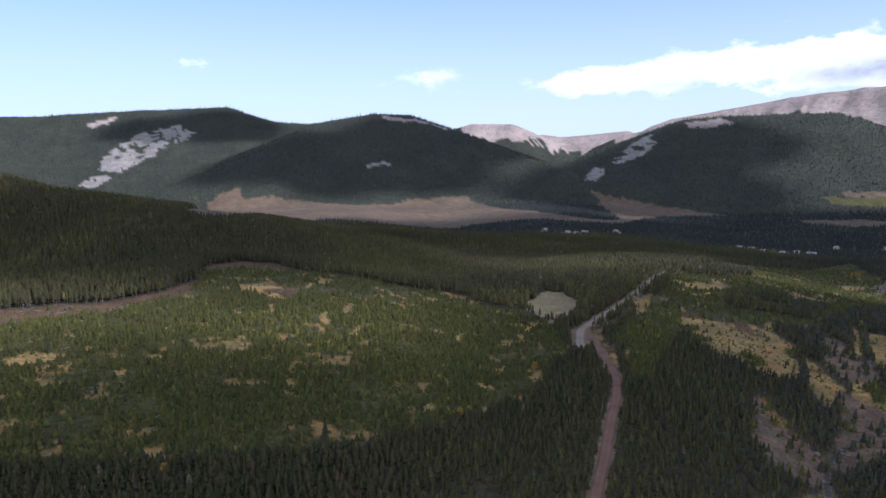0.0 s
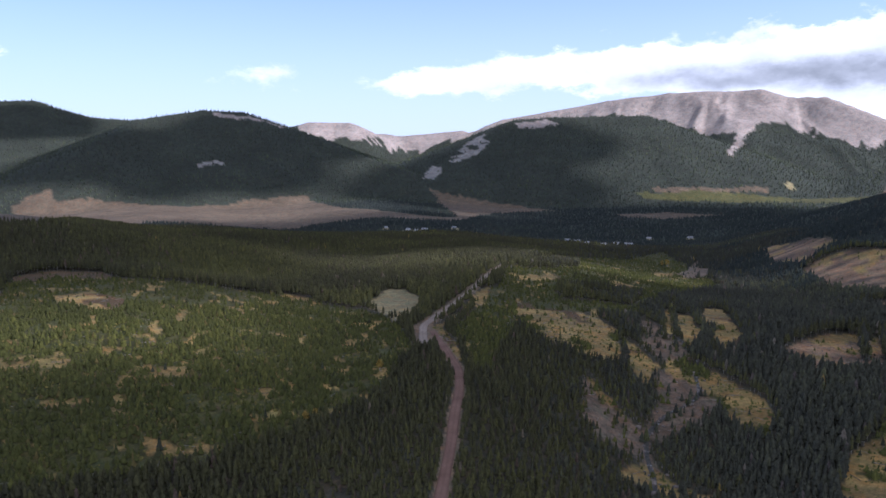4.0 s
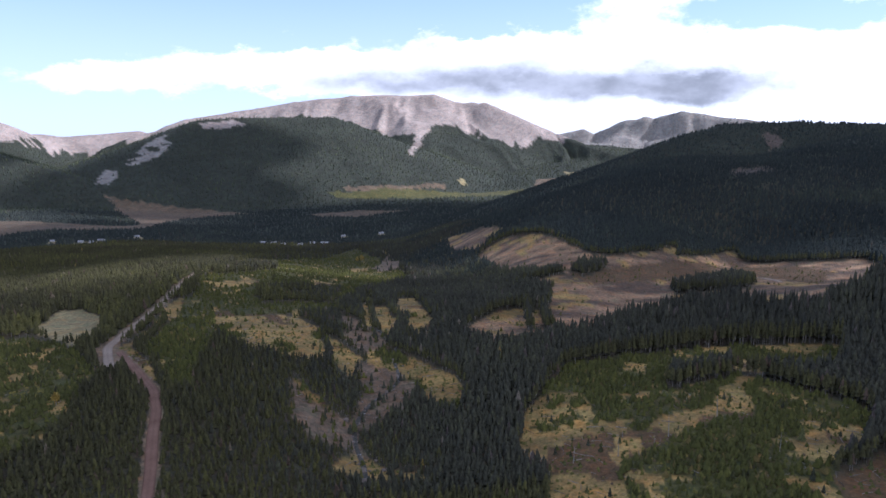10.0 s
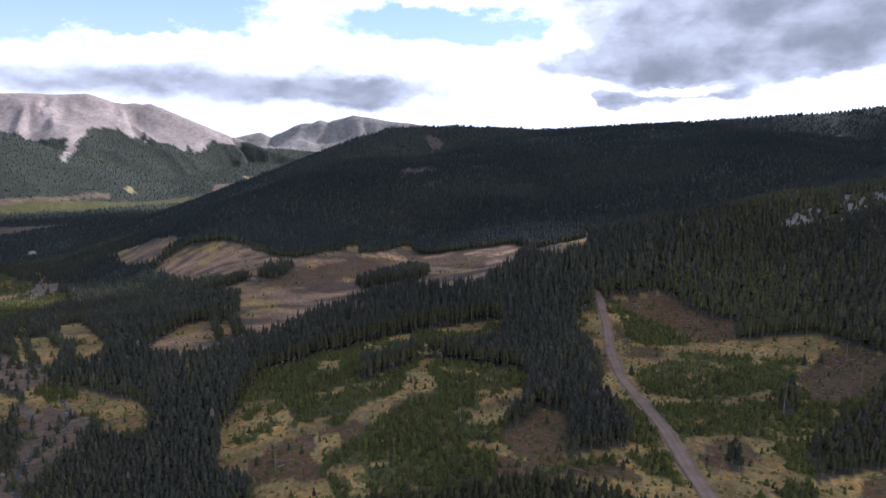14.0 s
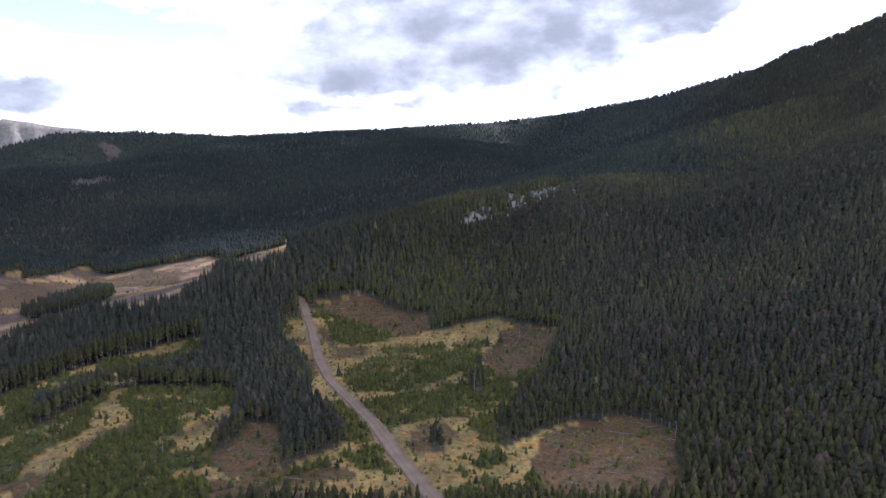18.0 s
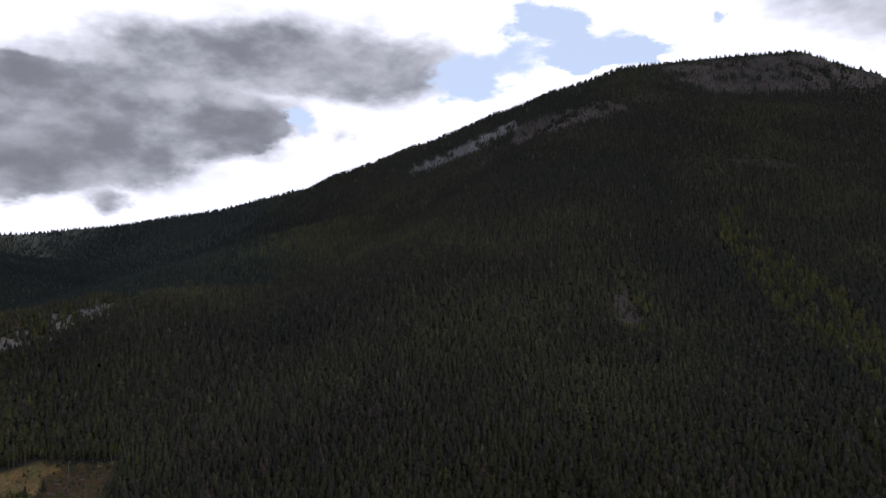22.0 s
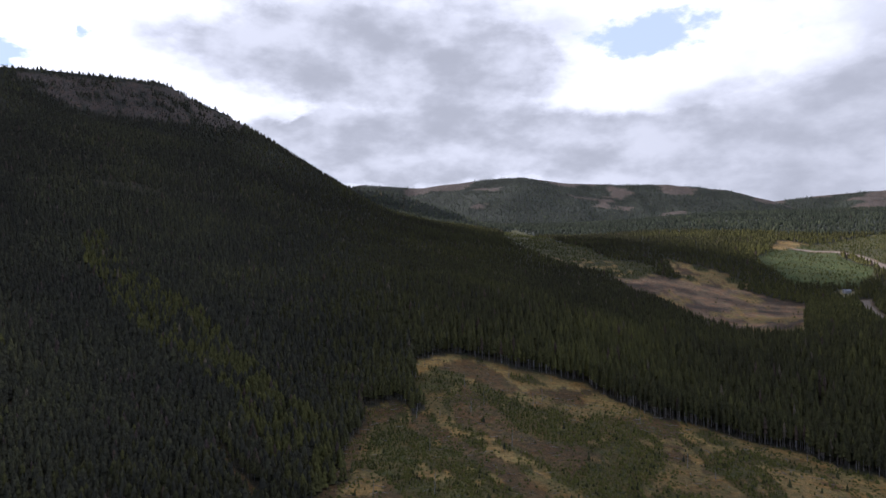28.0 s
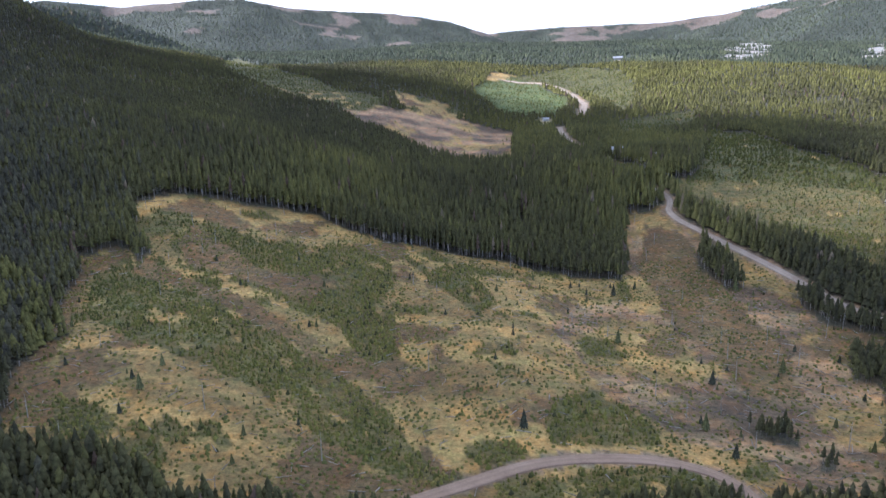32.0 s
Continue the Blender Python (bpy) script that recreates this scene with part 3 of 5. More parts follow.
area("regen", (89, -389), (80, -396), (52, -356), (19, -317), (0, -300), (-13, -282), (-29, -258), (-41, -224), (-43, -199), (-22, -203), (-9, -230), (11, -254), (31, -273), (61, -297), (84, -326), (89, -362))
area("brown", (74, -378), (52, -359), (19, -321), (-3, -300), (-13, -282), (-14, -301), (6, -324), (30, -349), (57, -380), (70, -394))
area("meadow", (30, -264), (13, -254), (-6, -230), (-19, -214), (-42, -193), (-46, -183), (-7, -191), (6, -216), (21, -238))
area("meadow", (-69, -408), (-80, -356), (-60, -318), (-52, -291), (-58, -263), (-75, -264), (-98, -276), (-127, -310), (-178, -322), (-195, -353), (-139, -396), (-106, -406), (-86, -413))
area("regen", (-75, -394), (-100, -386), (-143, -378), (-134, -363), (-112, -368), (-107, -332), (-94, -309), (-88, -339), (-80, -356))
area("meadow", (-41, -250), (-56, -254), (-84, -239), (-87, -212), (-83, -202), (-60, -199), (-45, -208), (-36, -234))
area("cut", (-242, -441), (-264, -430), (-258, -373), (-252, -317), (-265, -264), (-249, -225), (-169, -147), (-147, -160), (-145, -184), (-131, -195), (-121, -236), (-124, -271), (-122, -295), (-146, -325), (-184, -332))
area("brown", (-241, -419), (-256, -396), (-243, -340), (-229, -286), (-223, -251), (-200, -217), (-180, -222), (-190, -262), (-192, -304), (-209, -362))
area("meadow", (-130, -283), (-168, -312), (-190, -290), (-179, -254), (-157, -237), (-138, -244), (-125, -255))
area("regen", (-89, -215), (-106, -234), (-121, -236), (-123, -214), (-129, -192), (-108, -194), (-88, -203))
area("meadow", (-230, -259), (-263, -261), (-268, -244), (-238, -214), (-233, -236))
area("regen", (-58, -181), (-76, -185), (-94, -183), (-115, -178), (-131, -168), (-132, -157))
area("regen", (-17, -225), (-32, -219), (-43, -199), (-55, -194), (-44, -190), (-25, -203))
area("regen", (79, -256), (60, -245), (40, -229), (30, -208), (40, -210), (58, -223), (75, -233))
area("trees", (92, -235), (75, -227), (58, -221), (45, -213), (37, -202), (36, -192), (81, -200))
area("brown", (99, -399), (82, -408), (77, -392), (91, -376), (88, -327), (85, -288), (87, -261), (90, -235), (98, -262), (94, -289), (95, -327))
area("trees", (-258, -373), (-259, -363), (-256, -338), (-246, -318), (-240, -320), (-241, -343))
area("trees", (-264, -296), (-272, -293), (-269, -275), (-277, -253), (-268, -244), (-259, -257), (-255, -274))
area("trees", (-160, -198), (-176, -197), (-168, -183), (-155, -186))
area("trees", (-248, -241), (-256, -232), (-234, -210), (-227, -217))
area("trees", (-166, -173), (-174, -173), (-164, -164), (-160, -165))
area("cut", (-106, -1040), (-132, -994), (-168, -930), (-215, -932), (-263, -908), (-299, -829), (-237, -666), (-203, -681), (-170, -739), (-145, -807), (-113, -855), (-96, -914))
area("meadow", (-185, -1065), (-204, -1031), (-251, -979), (-271, -934), (-225, -908), (-185, -935), (-180, -989))
area("regen", (81, -1452), (49, -1616), (-37, -1351), (-86, -1199), (-111, -1082), (-140, -1051), (-163, -986), (-123, -924), (-88, -941), (-26, -1031), (38, -1192))
area("regen", (-413, -1248), (-605, -1340), (-644, -1193), (-551, -973), (-464, -860), (-488, -985), (-487, -1078), (-456, -1168))
area("regen", (-437, -824), (-557, -837), (-495, -738), (-381, -706))
area("regen", (-284, -585), (-307, -569), (-292, -508), (-289, -488), (-275, -510))
area("green", (-319, -1065), (-375, -1185), (-445, -1265), (-462, -1166), (-456, -1031), (-423, -934), (-382, -900), (-347, -917), (-324, -970))
area("meadow", (-373, -1212), (-441, -1286), (-463, -1270), (-399, -1196))
area("regen", (-294, -470), (-295, -486), (-319, -474), (-354, -516), (-486, -701), (-495, -640), (-456, -535), (-445, -471), (-434, -411), (-311, -287), (-306, -316), (-305, -342), (-297, -378), (-295, -416), (-290, -444))
area("regen", (-306, -635), (-304, -563), (-302, -503), (-289, -497), (-284, -526))
area("scree", (938, -1142), (906, -1199), (812, -1275), (739, -1338), (668, -1404), (640, -1440), (598, -1343), (580, -1316), (643, -1207), (733, -1150), (807, -1123), (887, -1116))
area("scree", (1051, -838), (1037, -897), (984, -938), (811, -865), (767, -860), (799, -786), (849, -746), (996, -807))
area("rock", (1146, -667), (1169, -716), (1135, -755), (1114, -818), (1086, -880), (1044, -853), (1054, -774), (1079, -718), (1136, -684))
area("rock", (628, 8), (680, -19), (735, -56), (750, -94), (739, -126), (617, -103), (645, -71), (646, -39), (633, -12))
# strip of trees painted lighter, where sun breaks onto the slope
area("light", (439, -610), (428, -649), (380, -596), (321, -559), (241, -486), (196, -426), (150, -382), (121, -367), (99, -344), (85, -296), (101, -281), (126, -309), (149, -336), (163, -355), (229, -412), (292, -466), (369, -540))
area("alpine", (1255, 4087), (1601, 4042), (1777, 3928), (1997, 3686), (2125, 3088), (2169, 3045), (2121, 2940), (1755, 2472), (1776, 2467), (2114, 2883), (2279, 3042), (2376, 3104), (2509, 3055), (2482, 2950), (2585, 3006), (2590, 2899), (2610, 2793), (2607, 2723), (2699, 2798), (2642, 2704), (2737, 2700), (2824, 2751), (2837, 2689), (3026, 2541), (3060, 2817), (2997, 3033), (2890, 3274), (2793, 3425), (2679, 3516), (2293, 3839), (2010, 4052), (1683, 4199), (1412, 4298), (1155, 4320), (946, 4371))
area("dry", (2042, 2024), (2238, 2183), (2324, 2143), (2100, 1950))
area("dry", (1317, 2292), (1469, 2216), (1713, 2190), (1706, 2166), (1445, 2179), (1311, 2262))
area("pale", (1819, 2226), (1872, 2235), (1837, 2191), (1801, 2189))
area("pale", (2487, 2233), (2498, 2151), (2420, 2080), (2400, 2150))
area("dry", (1013, 1979), (1171, 1963), (1306, 1837), (1146, 1819), (1002, 1882))
area("regen", (1251, 2262), (1539, 2168), (2024, 2030), (1900, 1930), (1480, 2084), (1245, 2208))
area("scree", (1141, 630), (1189, 603), (1143, 574), (1090, 590), (1022, 587), (1044, 603))
area("scree", (1660, 872), (1696, 847), (1608, 794), (1573, 807))
TRACKS = [
    ("road", 4.4, [(37, 178), (44, 200), (51, 220), (59, 243), (68, 272), (77, 298), (84, 327), (86, 365), (89, 414)]),
    ("lane", 6.0, [(76, 378), (86, 427), (101, 451), (131, 497), (167, 560), (190, 600), (222, 655)]),
    ("track", 6.0, [(475, 112), (461, 106), (428, 94), (393, 84), (348, 69), (308, 50), (276, 35), (251, 25), (226, 13), (208, 4), (185, -8)]),
    ("track", 5.5, [(-29, -182), (-40, -185), (-55, -189), (-72, -193), (-87, -193), (-105, -189), (-119, -183), (-129, -173), (-132, -160), (-127, -146)]),
    ("lane", 5.0, [(-286, -237), (-282, -258), (-275, -275), (-272, -311), (-268, -355), (-267, -387), (-266, -412), (-269, -430), (-281, -446), (-284, -462), (-282, -479)]),
    ("lane", 10.0, [(-317, -675), (-319, -688), (-326, -737), (-360, -832)]),
    ("lane", 11.0, [(-417, -887), (-453, -955), (-471, -1035), (-484, -1130), (-466, -1175), (-415, -1215)]),
    ("lane", 4.0, [(641, 340), (648, 326), (607, 289)]),
]

# houses, and the run of the creek
VILLAGE = [(279, 1537), (295, 1522), (318, 1542), (240, 1612), (401, 1594), (616, 1421), (637, 1416), (633, 1356), (654, 1320), (698, 1351), (715, 1330), (839, 1463), (946, 1460), (-361, -879), (-780, -1480), (-338, -637), (-341, -564)]
CREEK = [(127, 210), (137, 228), (145, 248), (153, 263), (163, 273), (177, 283), (192, 289), (203, 297), (211, 314), (223, 332), (235, 346), (236, 360), (238, 384)]

KINDS = ["forest", "regen", "brown", "meadow", "pale", "gravel", "cut", "rock", "scree", "light", "green", "alpine", "verge", "dry"]
SOIL = {"forest": (0.066, 0.057, 0.036), "regen": (0.08, 0.076, 0.026), "brown": (0.118, 0.072, 0.035), "meadow": (0.285, 0.19, 0.068),
        "pale": (0.27, 0.222, 0.115), "gravel": (0.165, 0.118, 0.08), "cut": (0.20, 0.127, 0.076), "rock": (0.25, 0.23, 0.215),
        "scree": (0.108, 0.084, 0.070), "light": (0.07, 0.065, 0.035), "green": (0.075, 0.092, 0.026), "alpine": (0.325, 0.27, 0.245),
        "verge": (0.22, 0.155, 0.10), "dry": (0.13, 0.095, 0.064)}


def inside(x, y, outline):
    hit = np.zeros(x.shape, bool)
    ax, ay = outline[-1]
    for bx, by in outline:
        cross = (ay > y) != (by > y)
        if ay != by:
            hit ^= cross & (x < (bx - ax) * (y - ay) / (by - ay) + ax)
        ax, ay = bx, by
    return hit


def cover(x, y, z=None):
    """The kind of ground at each place, as an index into KINDS; the edges of the regions are ragged."""
    r = np.hypot(x, y)
    rag = 5 + r * 0.007
    u = x + (fbm(x, y, 14, 1, 3) - 0.5) * rag + (fbm(x, y, 60, 3, 2) - 0.5) * rag * 1.2
    v = y + (fbm(x, y, 14, 2, 3) - 0.5) * rag + (fbm(x, y, 60, 4, 2) - 0.5) * rag * 1.2
    out = np.zeros(x.shape, int)
    if z is not None:
        peaks = to_line(x, y, RIDGES["far_peaks"])[0] < 420
        out[peaks & (z > -70 + 90 * fbm(x, y, 200, 5, 3))] = KINDS.index("rock")
        for crest in ("south", "south_west"):
            d = to_line(x, y, RIDGES[crest])[0]
            bare = fbm(x, y, 150, 3, 4) - d / 2400
            out[bare > 0.5] = KINDS.index("scree")
        for crest, reach in (("bald", 170), ("mesa", 190)):
            d, w = to_line(x, y, RIDGES[crest])
            out[(d < reach + 420 * np.clip(vnoise(w * 9, w * 0, 1.0, 3) - 0.5, 0, 1)) & (w > 0.6) & (w < 9.3)] = KINDS.index("alpine")
    for kind, outline in AREAS:
        lo, hi = outline.min(0) - 60, outline.max(0) + 60
        near = np.nonzero((x > lo[0]) & (x < hi[0]) & (y > lo[1]) & (y < hi[1]))[0]
        if len(near):
            sel = near[inside(u[near], v[near], outline)]
            if kind in ("rock", "scree") and len(sel):
                sel = sel[fbm(x[sel] + y[sel] * 0.5, y[sel], 40 if r[sel].mean() > 1500 else 16, 4, 3) > 0.37]
            if kind == "light":
                sel = sel[fbm(x[sel], y[sel], 7, 2, 2) > 0.47]
            out[sel] = 0 if kind == "trees" else KINDS.index(kind)
    # bare and bushy patches inside the logged ground
    patch = fbm(x, y, 26, 5, 4)
    fine = fbm(x, y, 9, 0, 3)
    near = r < 1100
    out[near & (out == 1) & (patch * 0.45 + fine * 0.55 > np.where((x < -250) & (y < 0), 0.66, 0.59))] = 3
    out[near & (out == 3) & (patch > 0.63)] = 1
    out[near & (out == 3) & (patch < 0.34)] = 2
    out[near & (out == 6) & (patch > 0.6)] = 3
    for hx, hy in VILLAGE:
        yard = np.hypot(x - hx, y - hy) < 9 + 8 * vnoise(x, y, 20, 1)
        toward = (np.abs(x * hy - y * hx) / math.hypot(hx, hy) < 8) & (np.hypot(x - hx, y - hy) < 40) & (r < math.hypot(hx, hy))
        out[yard | toward] = KINDS.index("pale")
    for kind, width, line in TRACKS:
        d, _ = to_line(x, y, line)
        out[d < width * 0.5 + (1.8 if kind == "lane" else 0.2) + 1.5 * vnoise(x, y, 9, 3)] = KINDS.index("verge")
    return out

# ---- materials ----
def node_mat(name, rough=0.9):
    m = bpy.data.materials.new(name)
    m.use_nodes = True
    t = m.node_tree
    p = t.nodes["Principled BSDF"]
    p.inputs["Roughness"].default_value = rough
    p.inputs["Specular IOR Level"].default_value = 0.25
    return m, t, p


def noise_node(t, scale, detail=4.0, rough=0.6, vector=None):
    n = t.nodes.new("ShaderNodeTexNoise")
    n.inputs["Scale"].default_value, n.inputs["Detail"].default_value, n.inputs["Roughness"].default_value = scale, detail, rough
    if vector is None:
        g = t.nodes.new("ShaderNodeNewGeometry")
        vector = g.outputs["Position"]
    t.links.new(vector, n.inputs["Vector"])
    return n.outputs["Fac"]


def ramp(t, fac, *stops):
    n = t.nodes.new("ShaderNodeValToRGB")
    e = n.color_ramp.elements
    while len(e) < len(stops):
        e.new(0.5)
    for k, (pos, col) in zip(e, stops):
        k.position, k.color = pos, (*col, 1)
    t.links.new(fac, n.inputs["Fac"])
    return n.outputs["Color"]


def mix(t, a, b, fac=1.0, mode="MULTIPLY"):
    n = t.nodes.new("ShaderNodeMix")
    n.data_type, n.blend_type = "RGBA", mode
    n.inputs[0].default_value = fac if isinstance(fac, float) else 0.5
    if not isinstance(fac, float):
        t.links.new(fac, n.inputs[0])
    for s, v in ((6, a), (7, b)):
        if isinstance(v, tuple):
            n.inputs[s].default_value = (*v, 1)
        else:
            t.links.new(v, n.inputs[s])
    return n.outputs[2]


def bump(t, p, fac, strength=0.5, distance=0.3):
    n = t.nodes.new("ShaderNodeBump")
    n.inputs["Strength"].default_value, n.inputs["Distance"].default_value = strength, distance
    t.links.new(fac, n.inputs["Height"])
    t.links.new(n.outputs["Normal"], p.inputs["Normal"])


def attribute(t, name):
    n = t.nodes.new("ShaderNodeAttribute")
    n.attribute_name = name
    return n


def grey(v):
    return (v, v, v)


def ground_material():
    m, t, p = node_mat("mountain_ground", 0.95)
    soil = attribute(t, "soil").outputs["Color"]
    fine = ramp(t, noise_node(t, 0.9, 5, 0.7), (0.25, grey(0.7)), (0.75, grey(1.3)))
    broad = ramp(t, noise_node(t, 0.045, 5, 0.65), (0.3, (0.72, 0.70, 0.70)), (0.7, (1.25, 1.22, 1.2)))
    huge = ramp(t, noise_node(t, 0.006, 6, 0.7), (0.3, grey(0.75)), (0.7, grey(1.2)))
    c = mix(t, mix(t, mix(t, soil, fine), broad), huge)
    hue = ramp(t, noise_node(t, 0.11, 5, 0.7), (0.32, (1.18, 0.96, 0.72)), (0.5, (1.0, 1.0, 1.0)), (0.68, (0.8, 0.98, 0.92)))
    c = mix(t, c, hue)
    # clumps of grass, moss and low brush
    tuft = ramp(t, noise_node(t, 0.38, 5, 0.75), (0.36, (0.62, 0.66, 0.6)), (0.5, (1.0, 1.0, 1.0)), (0.66, (1.45, 1.38, 1.3)))
    c = mix(t, c, tuft)
    # dry tufts and dead sticks
    sticks = ramp(t, noise_node(t, 2.6, 2, 0.5), (0.62, grey(0.0)), (0.72, grey(0.35)))
    c = mix(t, c, mix(t, c, (1.6, 1.5, 1.4)), sticks, "MIX")
    t.links.new(c, p.inputs["Base Color"])
    bump(t, p, noise_node(t, 0.5, 6, 0.7), 0.6, 1.2)
    return m


def tree_material(name, *stops, speckle=0.9):
    m, t, p = node_mat(name, 0.85)
    p.inputs["Specular IOR Level"].default_value = 0.04
    tone = attribute(t, "tone").outputs["Fac"]
    c = ramp(t, tone, *stops)
    c = mix(t, c, ramp(t, noise_node(t, speckle, 3, 0.7), (0.3, grey(0.65)), (0.7, grey(1.3))))
    t.links.new(c, p.inputs["Base Color"])
    return m


NEEDLES = tree_material("conifer_needles", (0.0, (0.042, 0.039, 0.024)), (0.45, (0.068, 0.063, 0.027)), (0.72, (0.096, 0.089, 0.031)),
                        (0.86, (0.126, 0.117, 0.036)), (0.9, (0.085, 0.055, 0.036)), (0.95, (0.12, 0.10, 0.085)), (0.97, (0.20, 0.14, 0.04)))
# needles with haze and shade put in as a greyer tone
GREYISH = tree_material("haze_greyed_needles", (0.0, (0.042, 0.039, 0.030)), (0.45, (0.064, 0.060, 0.038)), (0.72, (0.092, 0.086, 0.043)),
                        (0.86, (0.118, 0.110, 0.047)), (0.9, (0.085, 0.058, 0.045)), (0.95, (0.12, 0.10, 0.09)), (0.97, (0.25, 0.17, 0.05)))
SPRUCE = tree_material("dark_spruce_boughs", (0.0, (0.038, 0.037, 0.029)), (0.45, (0.059, 0.057, 0.039)), (0.72, (0.083, 0.080, 0.044)),
                       (0.86, (0.110, 0.105, 0.047)), (0.9, (0.08, 0.06, 0.05)), (0.95, (0.13, 0.115, 0.105)), (0.97, (0.2, 0.14, 0.05)))
YOUNG = tree_material("young_pine_needles", (0.0, (0.044, 0.043, 0.024)), (0.5, (0.062, 0.062, 0.022)), (0.72, (0.082, 0.082, 0.024)), (0.86, (0.130, 0.122, 0.032)), (0.9, (0.13, 0.10, 0.036)), (1.0, (0.16, 0.12, 0.045)), speckle=0.5)
# haze and shade put into a bluer, darker needle colour
HAZED_NEEDLES = tree_material("haze_blue_needles", (0.0, (0.029, 0.034, 0.032)), (0.45, (0.041, 0.047, 0.041)), (0.86, (0.064, 0.070, 0.048)), (0.9, (0.06, 0.05, 0.04)), (1.0, (0.07, 0.07, 0.05)), speckle=0.25)
# far needles lightened so that distant slopes look sunlit
PALER_NEEDLES = tree_material("paler_far_needles", (0.0, (0.038, 0.043, 0.033)), (0.45, (0.056, 0.063, 0.041)), (0.86, (0.088, 0.093, 0.050)), (0.9, (0.08, 0.07, 0.05)), (1.0, (0.09, 0.085, 0.06)), speckle=0.15)
BARK = tree_material("pine_bark", (0.0, (0.09, 0.07, 0.055)), (1.0, (0.30, 0.27, 0.24)))
SHRUB = tree_material("autumn_brush", (0.0, (0.088, 0.088, 0.03)), (0.5, (0.14, 0.125, 0.036)), (0.8, (0.20, 0.158, 0.048)), (1.0, (0.13, 0.092, 0.06)), speckle=2.0)


def track_material(name, a, b, c):
    m, t, p = node_mat(name, 0.95)
    worn = ramp(t, noise_node(t, 0.12, 5, 0.6), (0.3, a), (0.55, b), (0.75, c))
    fine = ramp(t, noise_node(t, 3.0, 4, 0.7), (0.3, grey(0.75)), (0.7, grey(1.2)))
    rut = ramp(t, attribute(t, "rut").outputs["Fac"], (0.0, grey(0.82)), (1.0, grey(1.15)))
    t.links.new(mix(t, mix(t, worn, fine), rut), p.inputs["Base Color"])
    bump(t, p, noise_node(t, 1.6, 5, 0.7), 0.5, 0.25)
    return m


def mesh_from(name, verts, faces_flat, per_face, mats=()):
    """A mesh from arrays; faces all have per_face corners."""
    me = bpy.data.meshes.new(name)
    nv, nf = len(verts), len(faces_flat) // per_face
    me.vertices.add(nv)
    me.vertices.foreach_set("co", np.ascontiguousarray(verts, dtype=np.float32).ravel())
    me.loops.add(nf * per_face)
    me.loops.foreach_set("vertex_index", np.ascontiguousarray(faces_flat, dtype=np.int32))
    me.polygons.add(nf)
    me.polygons.foreach_set("loop_start", np.arange(0, nf * per_face, per_face, dtype=np.int32))
    me.update(calc_edges=True)
    for m in mats:
        me.materials.append(m)
    return me


# ---- ground ----
bear = np.radians(np.concatenate([np.arange(-36, 64, 0.2), np.arange(64, 230, 0.3), np.arange(230, 324, 1.0)]))
radii = np.concatenate([np.linspace(15, 170, 22), 175 * (1500 / 175) ** (np.arange(165) / 165), 1500 * (4985 / 1500) ** (np.arange(196) / 195)])
bear = bear[:len(bear) // 2 * 2]
NB, NR = len(bear), len(radii)
gr, gb = np.meshgrid(radii, bear, indexing="ij")
gx, gy = (gr * np.sin(gb)).ravel(), (gr * np.cos(gb)).ravel()
gz = height(gx, gy)
gk = cover(gx, gy, gz)
GROUND_VERTS = np.concatenate([np.stack([gx, gy, gz], -1), [[0, 0, height(np.zeros(1), np.zeros(1))[0]]]])
i, j = np.meshgrid(np.arange(NR - 1), np.arange(NB), indexing="ij")
j2 = (j + 1) % NB
quads = np.stack([(i + 1) * NB + j, (i + 1) * NB + j2, i * NB + j2, i * NB + j], -1).reshape(-1, 4)
e = np.arange(0, NB, 2)
quads = np.concatenate([quads, np.stack([np.full(len(e), NR * NB), e, e + 1, (e + 2) % NB], -1)[:, ::-1]])
ground_mesh = mesh_from("ground", GROUND_VERTS, quads.ravel(), 4, [ground_material()])
soil_table = np.array([SOIL[k] for k in KINDS])
soil = soil_table[gk]
# low growth runs from one kind of cover into the next on the logged slope in the south-west
mixed = np.isin(gk, (1, 2, 3, 6)) & (gy < -100) & (gx < 160) & (gr.ravel() < 560)
blend = np.where(mixed, 0.55 * fbm(gx, gy, 11, 2, 4), 0.0)[:, None]
straw = fbm(gx, gy, 24, 0, 4)[:, None]
soil = soil * (1 - blend) + (np.array((0.13, 0.10, 0.042)) * (1 - straw) + np.array(SOIL["meadow"]) * straw) * blend
# windrows left by the loggers streak the cuttings
streak = fbm((gx * 0.5 + gy * 0.87) * 2.6, (gx * 0.87 - gy * 0.5) * 0.7, 34, 3, 4)[:, None]
churned = np.isin(gk, (3, 6))[:, None] * np.where(gk == 6, 1.0, 0.45)[:, None]
soil = soil * (1 + churned * np.clip((streak - 0.5) * 3.6, -0.5, 0.75) * np.array([1.0, 0.93, 0.78]))
# forest floor turns a darker grey-green with distance, between the sparser far trees
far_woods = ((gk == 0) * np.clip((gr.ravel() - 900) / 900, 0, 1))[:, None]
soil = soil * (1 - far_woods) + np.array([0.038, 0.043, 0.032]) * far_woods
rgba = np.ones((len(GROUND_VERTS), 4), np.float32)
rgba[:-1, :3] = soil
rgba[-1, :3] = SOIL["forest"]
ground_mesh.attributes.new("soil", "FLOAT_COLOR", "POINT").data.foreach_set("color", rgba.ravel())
ground_mesh.polygons.foreach_set("use_smooth", np.ones(len(ground_mesh.polygons), bool))
ground = tagged(new("ground", ground_mesh), "forested mountain valley ground with dry grass clearings", "ground", kind="structure")


